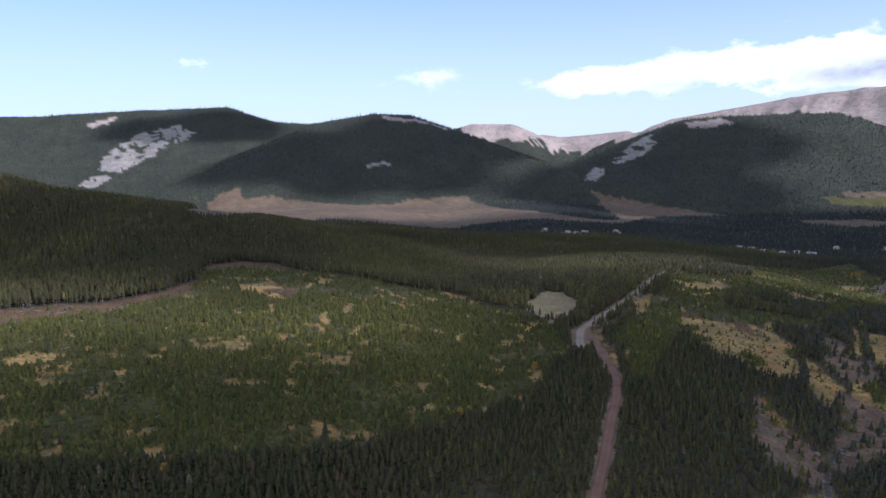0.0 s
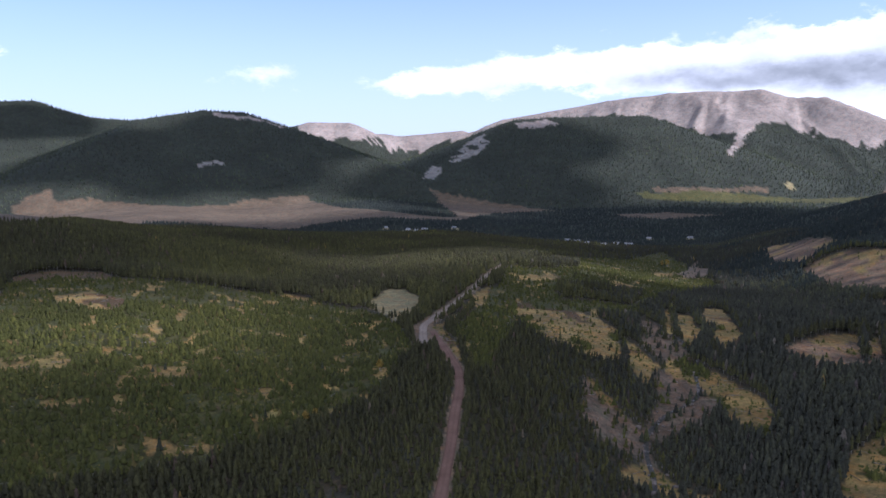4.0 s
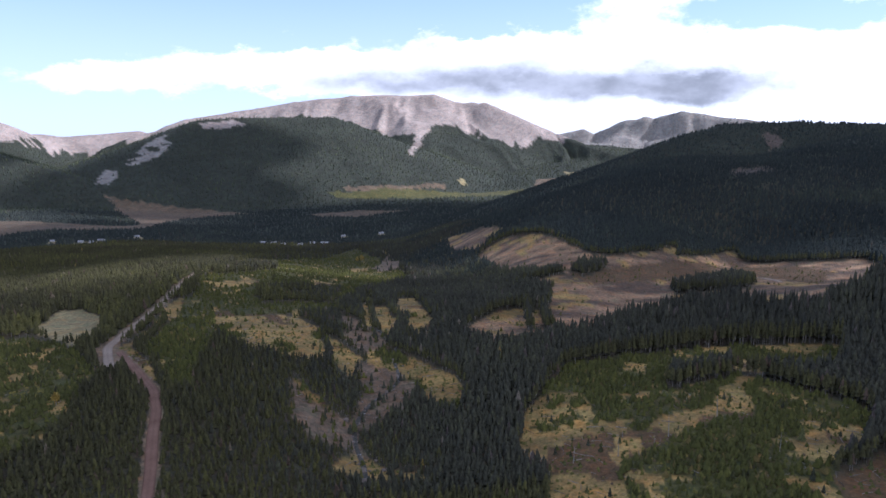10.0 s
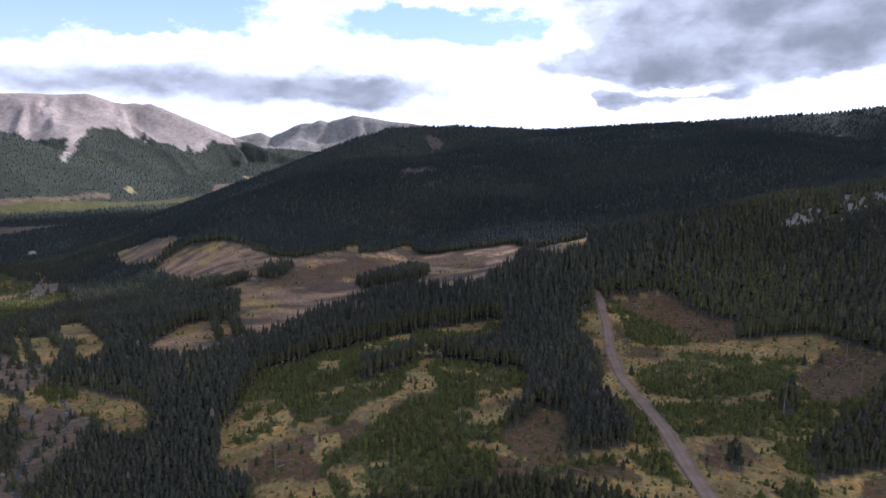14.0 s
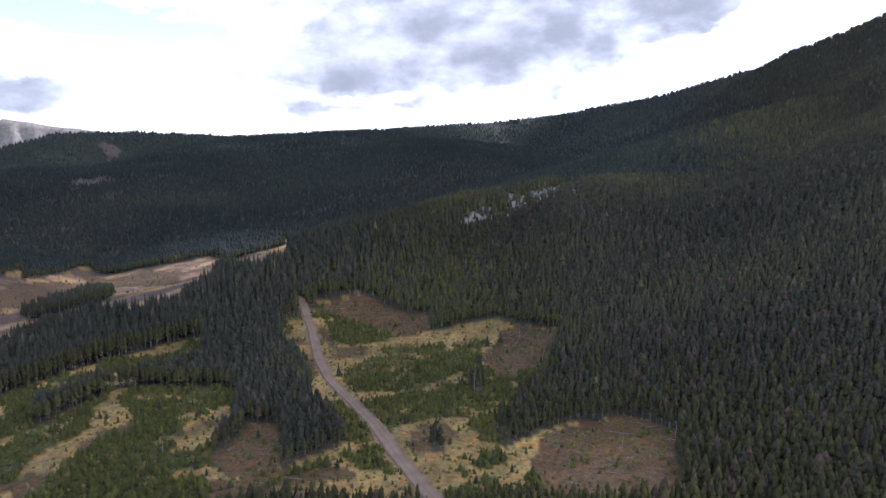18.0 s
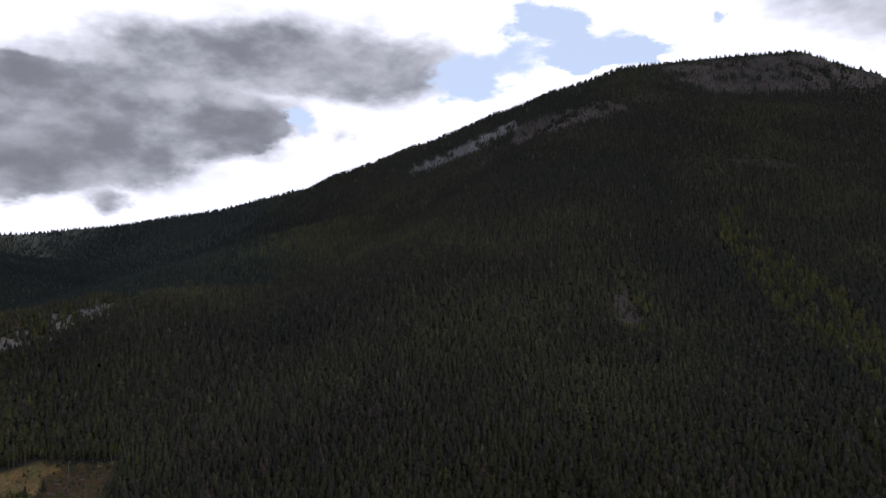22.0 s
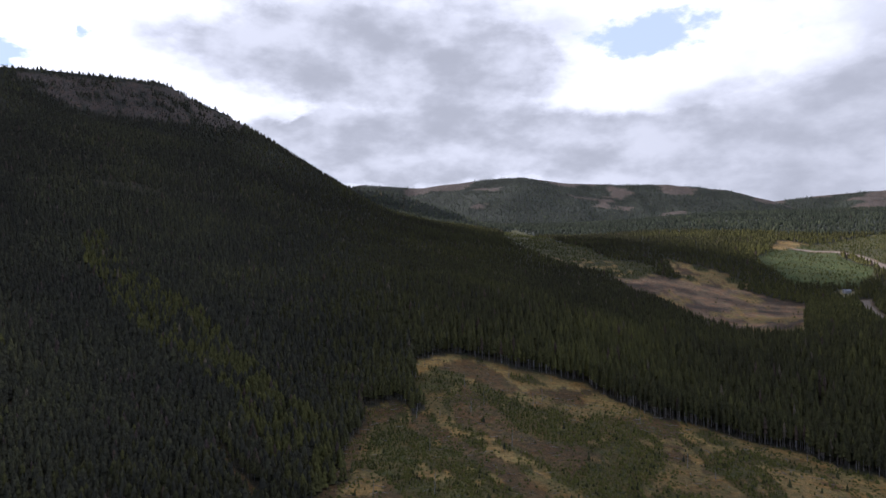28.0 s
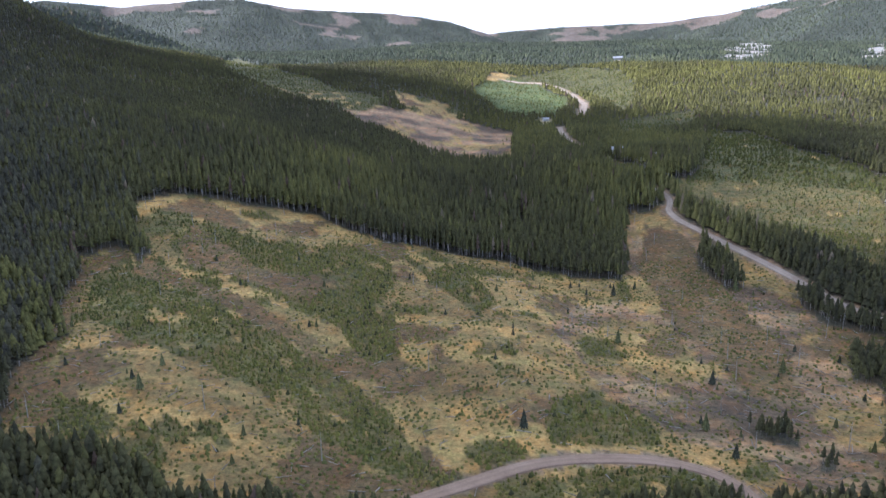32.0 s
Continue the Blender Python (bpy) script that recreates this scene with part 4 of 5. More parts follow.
def ground_z(x, y):
    """Height of the ground sheet at each place."""
    x, y = np.asarray(x, float), np.asarray(y, float)
    r = np.clip(np.hypot(x, y), radii[0], radii[-1] - 0.01)
    b = np.radians((np.degrees(np.arctan2(x, y)) + 36) % 360 - 36)
    k = np.clip(np.searchsorted(radii, r, side="right") - 1, 0, NR - 2)
    s = np.clip(np.searchsorted(bear, b, side="right") - 1, 0, NB - 1)
    s2 = (s + 1) % NB
    upto = np.where(s2 == 0, bear[0] + 2 * math.pi, bear[s2])
    u, v = (r - radii[k]) / (radii[k + 1] - radii[k]), np.clip((b - bear[s]) / (upto - bear[s]), 0, 1)
    g = gz.reshape(NR, NB)
    return (g[k, s] * (1 - v) + g[k, s2] * v) * (1 - u) + (g[k + 1, s] * (1 - v) + g[k + 1, s2] * v) * u


# ---- tracks ----
def resample(line, step):
    p = np.array(line, float)
    s = np.concatenate([[0], np.cumsum(np.hypot(*np.diff(p, axis=0).T))])
    q = np.arange(0, s[-1], step)
    px, py = np.interp(q, s, p[:, 0]), np.interp(q, s, p[:, 1])
    k = max(3, int(12 / step) | 1)
    pad = np.pad(np.stack([px, py]), ((0, 0), (k // 2, k // 2)), mode="edge")
    sm = np.stack([np.convolve(a, np.ones(k) / k, "valid") for a in pad])
    return sm.T


ROAD = track_material("red_dirt_track", (0.155, 0.084, 0.057), (0.205, 0.116, 0.08), (0.24, 0.145, 0.102))
EARTH = track_material("tan_earth_track", (0.18, 0.118, 0.08), (0.235, 0.16, 0.11), (0.275, 0.195, 0.14))
LANE = track_material("pale_gravel_track", (0.25, 0.185, 0.135), (0.30, 0.23, 0.175), (0.34, 0.27, 0.21))


def track(name, width, line, mat, label):
    c = resample(line, 3.0)
    d = np.gradient(c, axis=0)
    n = np.stack([d[:, 1], -d[:, 0]], -1) / np.hypot(d[:, 0], d[:, 1])[:, None]
    off = np.array([-0.56, -0.5, -0.34, -0.2, 0.0, 0.2, 0.34, 0.5, 0.56])
    lift = np.array([-0.5, 0.28, 0.22, 0.17, 0.3, 0.17, 0.22, 0.28, -0.5])
    rut = np.array([0.2, 0.3, 0.7, 1.0, 0.45, 1.0, 0.7, 0.3, 0.2])
    wig = width * (0.72 + 0.3 * vnoise(c[:, 0], c[:, 1], 25, 2))
    p = c[:, None] + n[:, None] * (off[None] * wig[:, None])[..., None]
    z = ground_z(p[..., 0], p[..., 1]) + lift[None]
    v = np.concatenate([p, z[..., None]], -1).reshape(-1, 3)
    a, b = np.meshgrid(np.arange(len(c) - 1), np.arange(len(off) - 1), indexing="ij")
    w = len(off)
    f = np.stack([a * w + b, (a + 1) * w + b, (a + 1) * w + b + 1, a * w + b + 1], -1).reshape(-1, 4)
    me = mesh_from(name, v, f.ravel(), 4, [mat])
    me.attributes.new("rut", "FLOAT", "POINT").data.foreach_set("value", np.tile(rut, len(c)).astype(np.float32))
    me.polygons.foreach_set("use_smooth", np.ones(len(me.polygons), bool))
    return tagged(new(name, me), label, "road", kind="structure")


for kind, width, line in TRACKS:
    if kind == "road":
        track("road", width, line, ROAD, "reddish dirt forest track with worn wheel ruts")
    elif kind == "track":
        track("road", width, line, EARTH, "tan earth logging track crossing dry grass clearings")
    else:
        track("road", width, line, LANE, "pale gravel logging road with worn wheel ruts")

# ---- woods ----
def tiers(levels, sides, seed, spread=0.15, base=0.12, trunk=False):
    """A conifer of unit height: rings of drooping boughs, one above the other. Returns vertices and triangles."""
    rnd = random.Random(seed)
    v, f = [], []
    for k in range(levels):
        lo = base + (1 - base) * (k / levels) ** 0.9
        hi = min(1.0, lo + (1 - base) * (1.75 / levels) * (1.0 if k < levels - 1 else 0.6))
        if k == levels - 1:
            hi = 1.0
        rad = spread * (1 - (lo - base) / (1 - base)) ** 0.8 + 0.012
        at = len(v)
        v.append((rnd.uniform(-0.01, 0.01), rnd.uniform(-0.01, 0.01), hi))
        turn = rnd.uniform(0, 6.3)
        for s in range(sides):
            a = turn + 2 * math.pi * (s + rnd.uniform(-0.25, 0.25)) / sides
            q = rad * rnd.uniform(0.6, 1.3)
            v.append((q * math.cos(a), q * math.sin(a), lo + rnd.uniform(-0.05, 0.05) * (1.6 / levels)))
        for s in range(sides):
            f.append((at, at + 1 + s, at + 1 + (s + 1) % sides))
    return np.array(v), np.array(f)


def scatter(r0, r1, step, seed, b0=-38.0, b1=232.0):
    """Places on an uneven grid between two distances from the camera, within a span of bearings."""
    rs = np.random.RandomState(seed)
    n = int(r1 / step) + 1
    a = np.arange(-n, n + 1) * step
    x, y = np.meshgrid(a, a)
    x = (x + rs.uniform(-0.46, 0.46, x.shape) * step).ravel()
    y = (y + rs.uniform(-0.46, 0.46, y.shape) * step).ravel()
    r = np.hypot(x, y)
    b = (np.degrees(np.arctan2(x, y)) + 180 - 97) % 360 - 180 + 97
    ok = (r > r0) & (r < r1) & (b > b0) & (b < b1)
    return x[ok], y[ok], rs


def stand(name, x, y, h, tone, templates, rs, mat, label, wide=None, category="trees"):
    """One mesh of many trees."""
    z = ground_z(x, y)
    pick = rs.randint(0, len(templates), len(x))
    turn = rs.uniform(0, 6.283, len(x))
    wide = np.ones(len(x)) if wide is None else wide
    vs, fs, ts, count = [], [], [], 0
    for k, (tv, tf) in enumerate(templates):
        s = np.nonzero(pick == k)[0]
        if not len(s):
            continue
        c, d = np.cos(turn[s])[:, None], np.sin(turn[s])[:, None]
        hx = (h[s] * wide[s])[:, None]
        px = (tv[None, :, 0] * c - tv[None, :, 1] * d) * hx + x[s][:, None]
        py = (tv[None, :, 0] * d + tv[None, :, 1] * c) * hx + y[s][:, None]
        pz = tv[None, :, 2] * h[s][:, None] + z[s][:, None] - 0.15
        vs.append(np.stack([px, py, pz], -1).reshape(-1, 3))
        fs.append((tf[None] + (count + np.arange(len(s)) * len(tv))[:, None, None]).reshape(-1))
        ts.append(np.repeat(tone[s], len(tv)))
        count += len(s) * len(tv)
    me = mesh_from(name, np.concatenate(vs), np.concatenate(fs), 3, [mat])
    me.attributes.new("tone", "FLOAT", "POINT").data.foreach_set("value", np.concatenate(ts).astype(np.float32))
    return tagged(new(name, me), label, category, kind="stuff")


def bump_at(x, y, b, r, size):
    cx, cy = r * math.sin(radians(b)), r * math.cos(radians(b))
    return np.exp(-((x - cx) ** 2 + (y - cy) ** 2) / size ** 2)


def wood_height(x, y):
    h = 7.8 + 4 * (fbm(x, y, 160, 3, 3) - 0.45) + 0.6 * np.clip((np.hypot(x, y) - 420) / 300, 0, 1)
    h = h + 10.5 * bump_at(x, y, 196, 560, 190) + 7 * bump_at(x, y, 178, 620, 160) + 3 * bump_at(x, y, 50, 470, 120) + 5 * bump_at(x, y, 65, 520, 120)
    h = h + 3 * bump_at(x, y, -24, 640, 160) + 3 * bump_at(x, y, 85, 600, 150)
    h = h - 2.5 * bump_at(x, y, 29, 400, 130) - 3.0 * bump_at(x, y, 8, 230, 190)
    return h * np.where(np.hypot(x, y) > 1000, 0.95, 1.0)


def wood_tone(x, y, kind, rs):
    """Colour of each tree: dark spruce, green pine, a few rusty, grey or golden ones; sunlit hillsides are painted
    lighter.
    """
    # tone raised on the shoulder ridge and the west hill to look sunlit
    t = 0.38 + 0.8 * (fbm(x, y, 110, 5, 4) - 0.5) + rs.normal(0, 0.12, len(x)) + 0.15 * bump_at(x, y, 105, 850, 200)
    t = t + 0.4 * bump_at(x, y, 210, 1200, 480) - 0.16 * bump_at(x, y, 45, 480, 160) + 0.12 * bump_at(x, y, 200, 480, 200)
    # the sunlit strip is put into the needle tone
    t = np.where(kind == 9, 0.71 + rs.normal(0, 0.07, len(x)), t)
    t = np.where(kind == 1, 0.68 + 0.2 * bump_at(x, y, 198, 320, 200) + 0.3 * (fbm(x, y, 60, 2, 3) - 0.5) + rs.normal(0, 0.07, len(x)), t)
    t = np.clip(t, 0, 0.86)
    odd = rs.rand(len(x)) - 0.10 * bump_at(x, y, 108, 420, 260) * (fbm(x, y, 50, 4, 3) > 0.47)
    t = np.where(odd < 0.012, 0.91, t)
    t = np.where(odd > 0.9955, 0.955, t)
    return np.where((odd > 0.992) & (odd < 0.9924) & (y > 150) & (x < 700), 1.0, t)


def keep_share(kind, x, y, table):
    share = np.zeros(len(KINDS))
    for k, v in table.items():
        share[KINDS.index(k)] = v
    return share[kind]


NEAR = [tiers(3, 6, s, 0.15 + 0.035 * (s % 3)) for s in range(8)]
MIDDLE = [tiers(2, 5, s + 20, 0.15 + 0.03 * (s % 3)) for s in range(6)]
FAR = [tiers(2, 3, s + 40, 0.19 + 0.03 * (s % 3)) for s in range(5)]
SPIRE = [tiers(1, 3, s + 60, 0.30, base=0.0) for s in range(5)]

edge = []
for r0, r1, step, kit, label in ((110, 450, 2.45, NEAR, "dense stand of young green lodgepole pines and spruces"),
                                 (450, 900, 3.3, MIDDLE, "dense dark conifer forest on the valley slopes"),
                                 (900, 1500, 5.3, FAR, "dense dark conifer forest on the hillsides"),
                                 (1500, 2400, 9.5, SPIRE, "dense dark conifer forest across the valley floor")):
    x, y, rs = scatter(r0, r1, step, int(r0))
    kind = cover(x, y)
    share = keep_share(kind, x, y, {"forest": 0.97, "light": 0.8, "rock": 0.3 if r0 < 1500 else 0.03, "scree": 0.35, "gravel": 0.1})
    gaps = fbm(x, y, 45, 4, 3)
    ok = rs.rand(len(x)) < share * np.where(gaps < 0.3, 0.55, 1.0)
    x, y, kind = x[ok], y[ok], kind[ok]
    if r1 < 1000:
        r = np.hypot(x, y)
        open_side = np.isin(cover(x * (1 - 9 / r), y * (1 - 9 / r)), (1, 2, 3, 5, 6)) & (kind == 0)
        edge.append((x[open_side], y[open_side]))
        x, y, kind = x[~open_side], y[~open_side], kind[~open_side]
    h = wood_height(x, y) * rs.uniform(0.68, 1.22, len(x)) * np.where(np.isin(kind, (7, 8)), 0.6, 1.0)
    tone, wide = wood_tone(x, y, kind, rs), rs.uniform(0.85, 1.2, len(x)) * np.clip(12 / h, 0.75, 1.2)
    # haze and shade painted as bluer, darker needles on the east hill and far valley
    hazed = ((np.hypot(x, y) > 1480) & (y > -0.3 * x)) | ((np.hypot(x, y) > 690 + 120 * fbm(x, y, 90, 2, 3)) & (y > x * (-0.35 + rs.normal(0, 0.05, len(x)))) & (x > y * (0.55 + 0.5 * fbm(x, y, 140, 1, 4)) + rs.normal(0, 40, len(x))))
    # the slope below the summit is greyer: haze and shade painted into its needles
    way = np.degrees(np.arctan2(x, y)) % 360 + rs.normal(0, 5, len(x))
    greyed = ~hazed & (kind != 9) & (way > 92) & (way < 164) & (np.hypot(x, y) > 300 + rs.normal(0, 40, len(x)))
    # a darker, greyer needle tone for the trees in the eastern sector
    eastern = ~hazed & ~greyed & (way > 27) & (way < 84) & (np.hypot(x, y) > 235)
    # lighter needles paint the valley behind the south flank as sunlit
    beyond = ~hazed & ~greyed & ~eastern & (np.hypot(x, y) > 1480)
    for sel, mat in ((hazed, HAZED_NEEDLES), (greyed, GREYISH), (eastern, SPRUCE), (beyond, PALER_NEEDLES), (~(hazed | greyed | eastern | beyond), NEEDLES)):
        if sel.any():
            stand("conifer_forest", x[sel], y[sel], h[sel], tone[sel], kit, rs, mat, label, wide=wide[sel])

x, y, rs = scatter(2400, 4900, 17, 77)
kind = cover(x, y, ground_z(x, y))
ok = rs.rand(len(x)) < keep_share(kind, x, y, {"forest": 0.95, "rock": 0.06, "cut": 0.03})
x, y, kind = x[ok], y[ok], kind[ok]
stand("mountain_forest", x, y, rs.uniform(7, 13, len(x)), wood_tone(x, y, kind, rs), SPIRE, rs, PALER_NEEDLES, "dark conifer forest on distant mountain slopes", wide=rs.uniform(0.8, 1.3, len(x)))

# woods on the slopes to the west and north-west, thinner
x, y, rs = scatter(110, 1600, 13, 91, -128.0, -38.0)
stand("conifer_forest", x, y, wood_height(x, y) * rs.uniform(0.8, 1.3, len(x)), wood_tone(x, y, np.zeros(len(x), int), rs), FAR, rs, NEEDLES, "dark conifer forest on the slopes beyond")

# young growth on the logged ground
for r0, r1, step in ((110, 480, 2.1), (480, 900, 3.4), (900, 1500, 5.0)):
    x, y, rs = scatter(r0, r1, step, int(r0) + 5)
    kind = cover(x, y)
    share = keep_share(kind, x, y, {"regen": 0.95, "meadow": 0.09, "brown": 0.16, "cut": 0.05, "green": 0.5, "gravel": 0.05})
    gaps = fbm(x, y, 22, 1, 3)
    logged = (y < -100) & (x < 160) & (np.hypot(x, y) < 560)
    ok = rs.rand(len(x)) < share * np.where(gaps < 0.42, 0.4, 1.0) * np.where(logged, 1.25, 1.0)
    x, y, kind, logged = x[ok], y[ok], kind[ok], logged[ok]
    h = rs.uniform(1.5, 4.0, len(x)) * np.where(logged, 0.62, 1.0) * np.where(np.isin(kind, (2, 3, 6)), rs.uniform(0.4, 0.9, len(x)), 1.0)
    stand("young_pines", x, y, h, wood_tone(x, y, np.where(rs.rand(len(x)) < 0.9, 1, 0), rs), MIDDLE if r0 < 200 else FAR, rs, YOUNG, "young yellow-green pines regrowing on logged ground", wide=rs.uniform(1.5, 2.2, len(x)))


# trees along the edges of the cuttings: tall pale trunks, crowns only at the top
x, y = np.concatenate([e[0] for e in edge]), np.concatenate([e[1] for e in edge])
rs = np.random.RandomState(12)
h = wood_height(x, y) * rs.uniform(0.75, 1.15, len(x))
stand("edge_pines", x, y, h, wood_tone(x, y, np.zeros(len(x), int), rs), [tiers(4, 5, s + 80, 0.125, base=0.42) for s in range(4)], rs, NEEDLES, "tall pines with bare lower trunks along the cut edge", wide=np.clip(11 / h, 0.7, 1.15))
pole = (np.array([(0.018 * math.cos(a), 0.018 * math.sin(a), z) for z in (0.0, 0.8) for a in (0, 2.1, 4.2)]), np.array([(0, 1, 4), (0, 4, 3), (1, 2, 5), (1, 5, 4), (2, 0, 3), (2, 3, 5)]))
stand("edge_trunks", x, y, h, rs.rand(len(x)), [pole], rs, BARK, "pale bare trunks of the pines along the cut edge", category="tree trunks")

# brush: low domes of autumn leaves
dome = []
for s in range(4):
    rnd = random.Random(s)
    ring = [(0.5 * rnd.uniform(0.7, 1.2) * math.cos(a), 0.5 * rnd.uniform(0.7, 1.2) * math.sin(a), 0.05) for a in np.arange(5) * 1.2566]
    top = [(0.25 * math.cos(a + 0.6), 0.25 * math.sin(a + 0.6), rnd.uniform(0.5, 0.95)) for a in np.arange(5) * 1.2566]
    f = [(k, (k + 1) % 5, 5 + k) for k in range(5)] + [(5 + k, (k + 1) % 5, 5 + (k + 1) % 5) for k in range(5)] + [(5, 6, 7), (5, 7, 8), (5, 8, 9)]
    dome.append((np.array(ring + top), np.array(f)))
x, y, rs = scatter(120, 430, 1.9, 31)
kind = cover(x, y)
ok = rs.rand(len(x)) < keep_share(kind, x, y, {"regen": 0.45, "meadow": 0.3, "brown": 0.4, "cut": 0.22}) * np.where(fbm(x, y, 18, 3, 3) > 0.48, 1.0, 0.25) * np.where((y < -100) & (x < 160), 1.9, 1.0)
x, y = x[ok], y[ok]
tone = np.clip(0.35 + 1.3 * (fbm(x, y, 30, 1, 3) - 0.5) + rs.normal(0, 0.2, len(x)), 0, 1)
stand("brush", x, y, rs.uniform(0.4, 1.1, len(x)), tone, dome, rs, SHRUB, "low yellow and olive autumn brush on logged ground", wide=rs.uniform(1.3, 2.4, len(x)), category="shrubs")

# slash: cut tops and broken sticks
x, y, rs = scatter(120, 520, 4.2, 47)
kind = cover(x, y)
ok = rs.rand(len(x)) < keep_share(kind, x, y, {"meadow": 0.25, "brown": 0.5, "cut": 0.6, "regen": 0.08, "gravel": 0.15})
x, y = x[ok], y[ok]
stick = []
for s in range(5):
    a = s * 1.3
    d, n = np.array((math.cos(a), math.sin(a), 0.06)), np.array((-math.sin(a), math.cos(a), 0)) * 0.035
    u = np.array((0, 0, 0.05))
    stick.append((np.array([-d / 2 - n, -d / 2 + n, -d / 2 + u, d / 2 - n * 0.5, d / 2 + n * 0.5, d / 2 + u * 0.6]) + (0, 0, 0.08), np.array([(0, 1, 4), (0, 4, 3), (1, 2, 5), (1, 5, 4), (2, 0, 3), (2, 3, 5)])))
stand("slash", x, y, rs.uniform(2.0, 5.5, len(x)), rs.uniform(0.2, 1.0, len(x)), stick, rs, BARK, "scattered grey logging slash and broken sticks", category="logging slash")

# ---- single things ----
def part(name, bm, mat, parent, label=""):
    me = bpy.data.meshes.new(name)
    bm.to_mesh(me)
    bm.free()
    me.materials.append(mat)
    ob = new(name, me)
    ob.parent = parent
    if label:
        ob["label"] = label
    return ob


def fresh(x, y):
    return float(ground_z(np.array([x], float), np.array([y], float))[0])


def plain(name, col, rough=0.8, lo=0.7, hi=1.25, scale=2.0):
    m, t, p = node_mat(name, rough)
    c = ramp(t, noise_node(t, scale, 4, 0.65), (0.3, tuple(v * lo for v in col)), (0.7, tuple(v * hi for v in col)))
    t.links.new(c, p.inputs["Base Color"])
    bump(t, p, noise_node(t, scale * 4, 4, 0.6), 0.3, 0.05)
    return m


GREEN_NEEDLES = plain("spruce_needles", (0.098, 0.098, 0.036), 0.7, 0.6, 1.5, 1.3)
DARK_NEEDLES = plain("dark_spruce_needles", (0.052, 0.054, 0.032), 0.7, 0.45, 1.5, 1.3)
GOLD_LEAVES = plain("golden_aspen_leaves", (0.30, 0.205, 0.045), 0.7, 0.5, 1.4, 1.6)
BROWN_BARK = plain("brown_bark", (0.12, 0.09, 0.07))
PALE_BARK = plain("pale_bark", (0.36, 0.33, 0.29))
GREY_WOOD = plain("weathered_grey_wood", (0.27, 0.245, 0.22))
STONE = plain("river_stone", (0.18, 0.145, 0.122), 0.9, 0.6, 1.3, 0.9)
SIDING = plain("pale_siding", (0.38, 0.36, 0.33), 0.7, 0.85, 1.1, 3.0)
ROOFING = plain("grey_roofing", (0.32, 0.31, 0.32), 0.5, 0.8, 1.15, 3.0)
DARK_DOOR = plain("dark_door_paint", (0.08, 0.06, 0.05), 0.6)
GLASS = plain("window_glass", (0.03, 0.035, 0.04), 0.08, 0.9, 1.1)


def tube(bm, a, b, ra, rb, sides=6):
    a, b = Vector(a), Vector(b)
    q = (b - a).to_track_quat("Z", "Y").to_matrix()
    lo = [bm.verts.new(a + q @ Vector((ra * math.cos(k * 6.2832 / sides), ra * math.sin(k * 6.2832 / sides), 0))) for k in range(sides)]
    hi = [bm.verts.new(b + q @ Vector((rb * math.cos(k * 6.2832 / sides), rb * math.sin(k * 6.2832 / sides), 0))) for k in range(sides)]
    for k in range(sides):
        bm.faces.new((lo[k], lo[(k + 1) % sides], hi[(k + 1) % sides], hi[k]))
    bm.faces.new(lo[::-1])
    bm.faces.new(hi)


def conifer(seed, needles, label):
    """A spruce one metre high: trunk, and a crown of drooping boughs."""
    rnd = random.Random(seed)
    root = tagged(new("conifer_tree"), label, "tree", "young conifers standing in the clearings")
    bm = bmesh.new()
    tube(bm, (0, 0, -0.02), (0.005, 0.004, 0.55), 0.028, 0.014, 6)
    tube(bm, (0.005, 0.004, 0.55), (0, 0, 0.97), 0.014, 0.003, 5)
    part("trunk", bm, BROWN_BARK, root)
    bm = bmesh.new()
    levels = 7
    for k in range(levels):
        lo = 0.1 + 0.8 * k / levels
        rad = 0.22 * (1 - k / levels) ** 0.85 + 0.02
        tip = bm.verts.new((0, 0, min(1.0, lo + 0.26)))
        n = 9
        ring = []
        for s in range(n * 2):
            a = (s + rnd.uniform(-0.3, 0.3)) * math.pi / n
            q = rad * (rnd.uniform(0.85, 1.2) if s % 2 == 0 else rnd.uniform(0.45, 0.65))
            ring.append(bm.verts.new((q * math.cos(a), q * math.sin(a), lo - (0.04 if s % 2 == 0 else -0.01) + rnd.uniform(-0.015, 0.015))))
        for s in range(n * 2):
            bm.faces.new((tip, ring[s], ring[(s + 1) % (2 * n)]))
    part("crown", bm, needles, root)
    return root


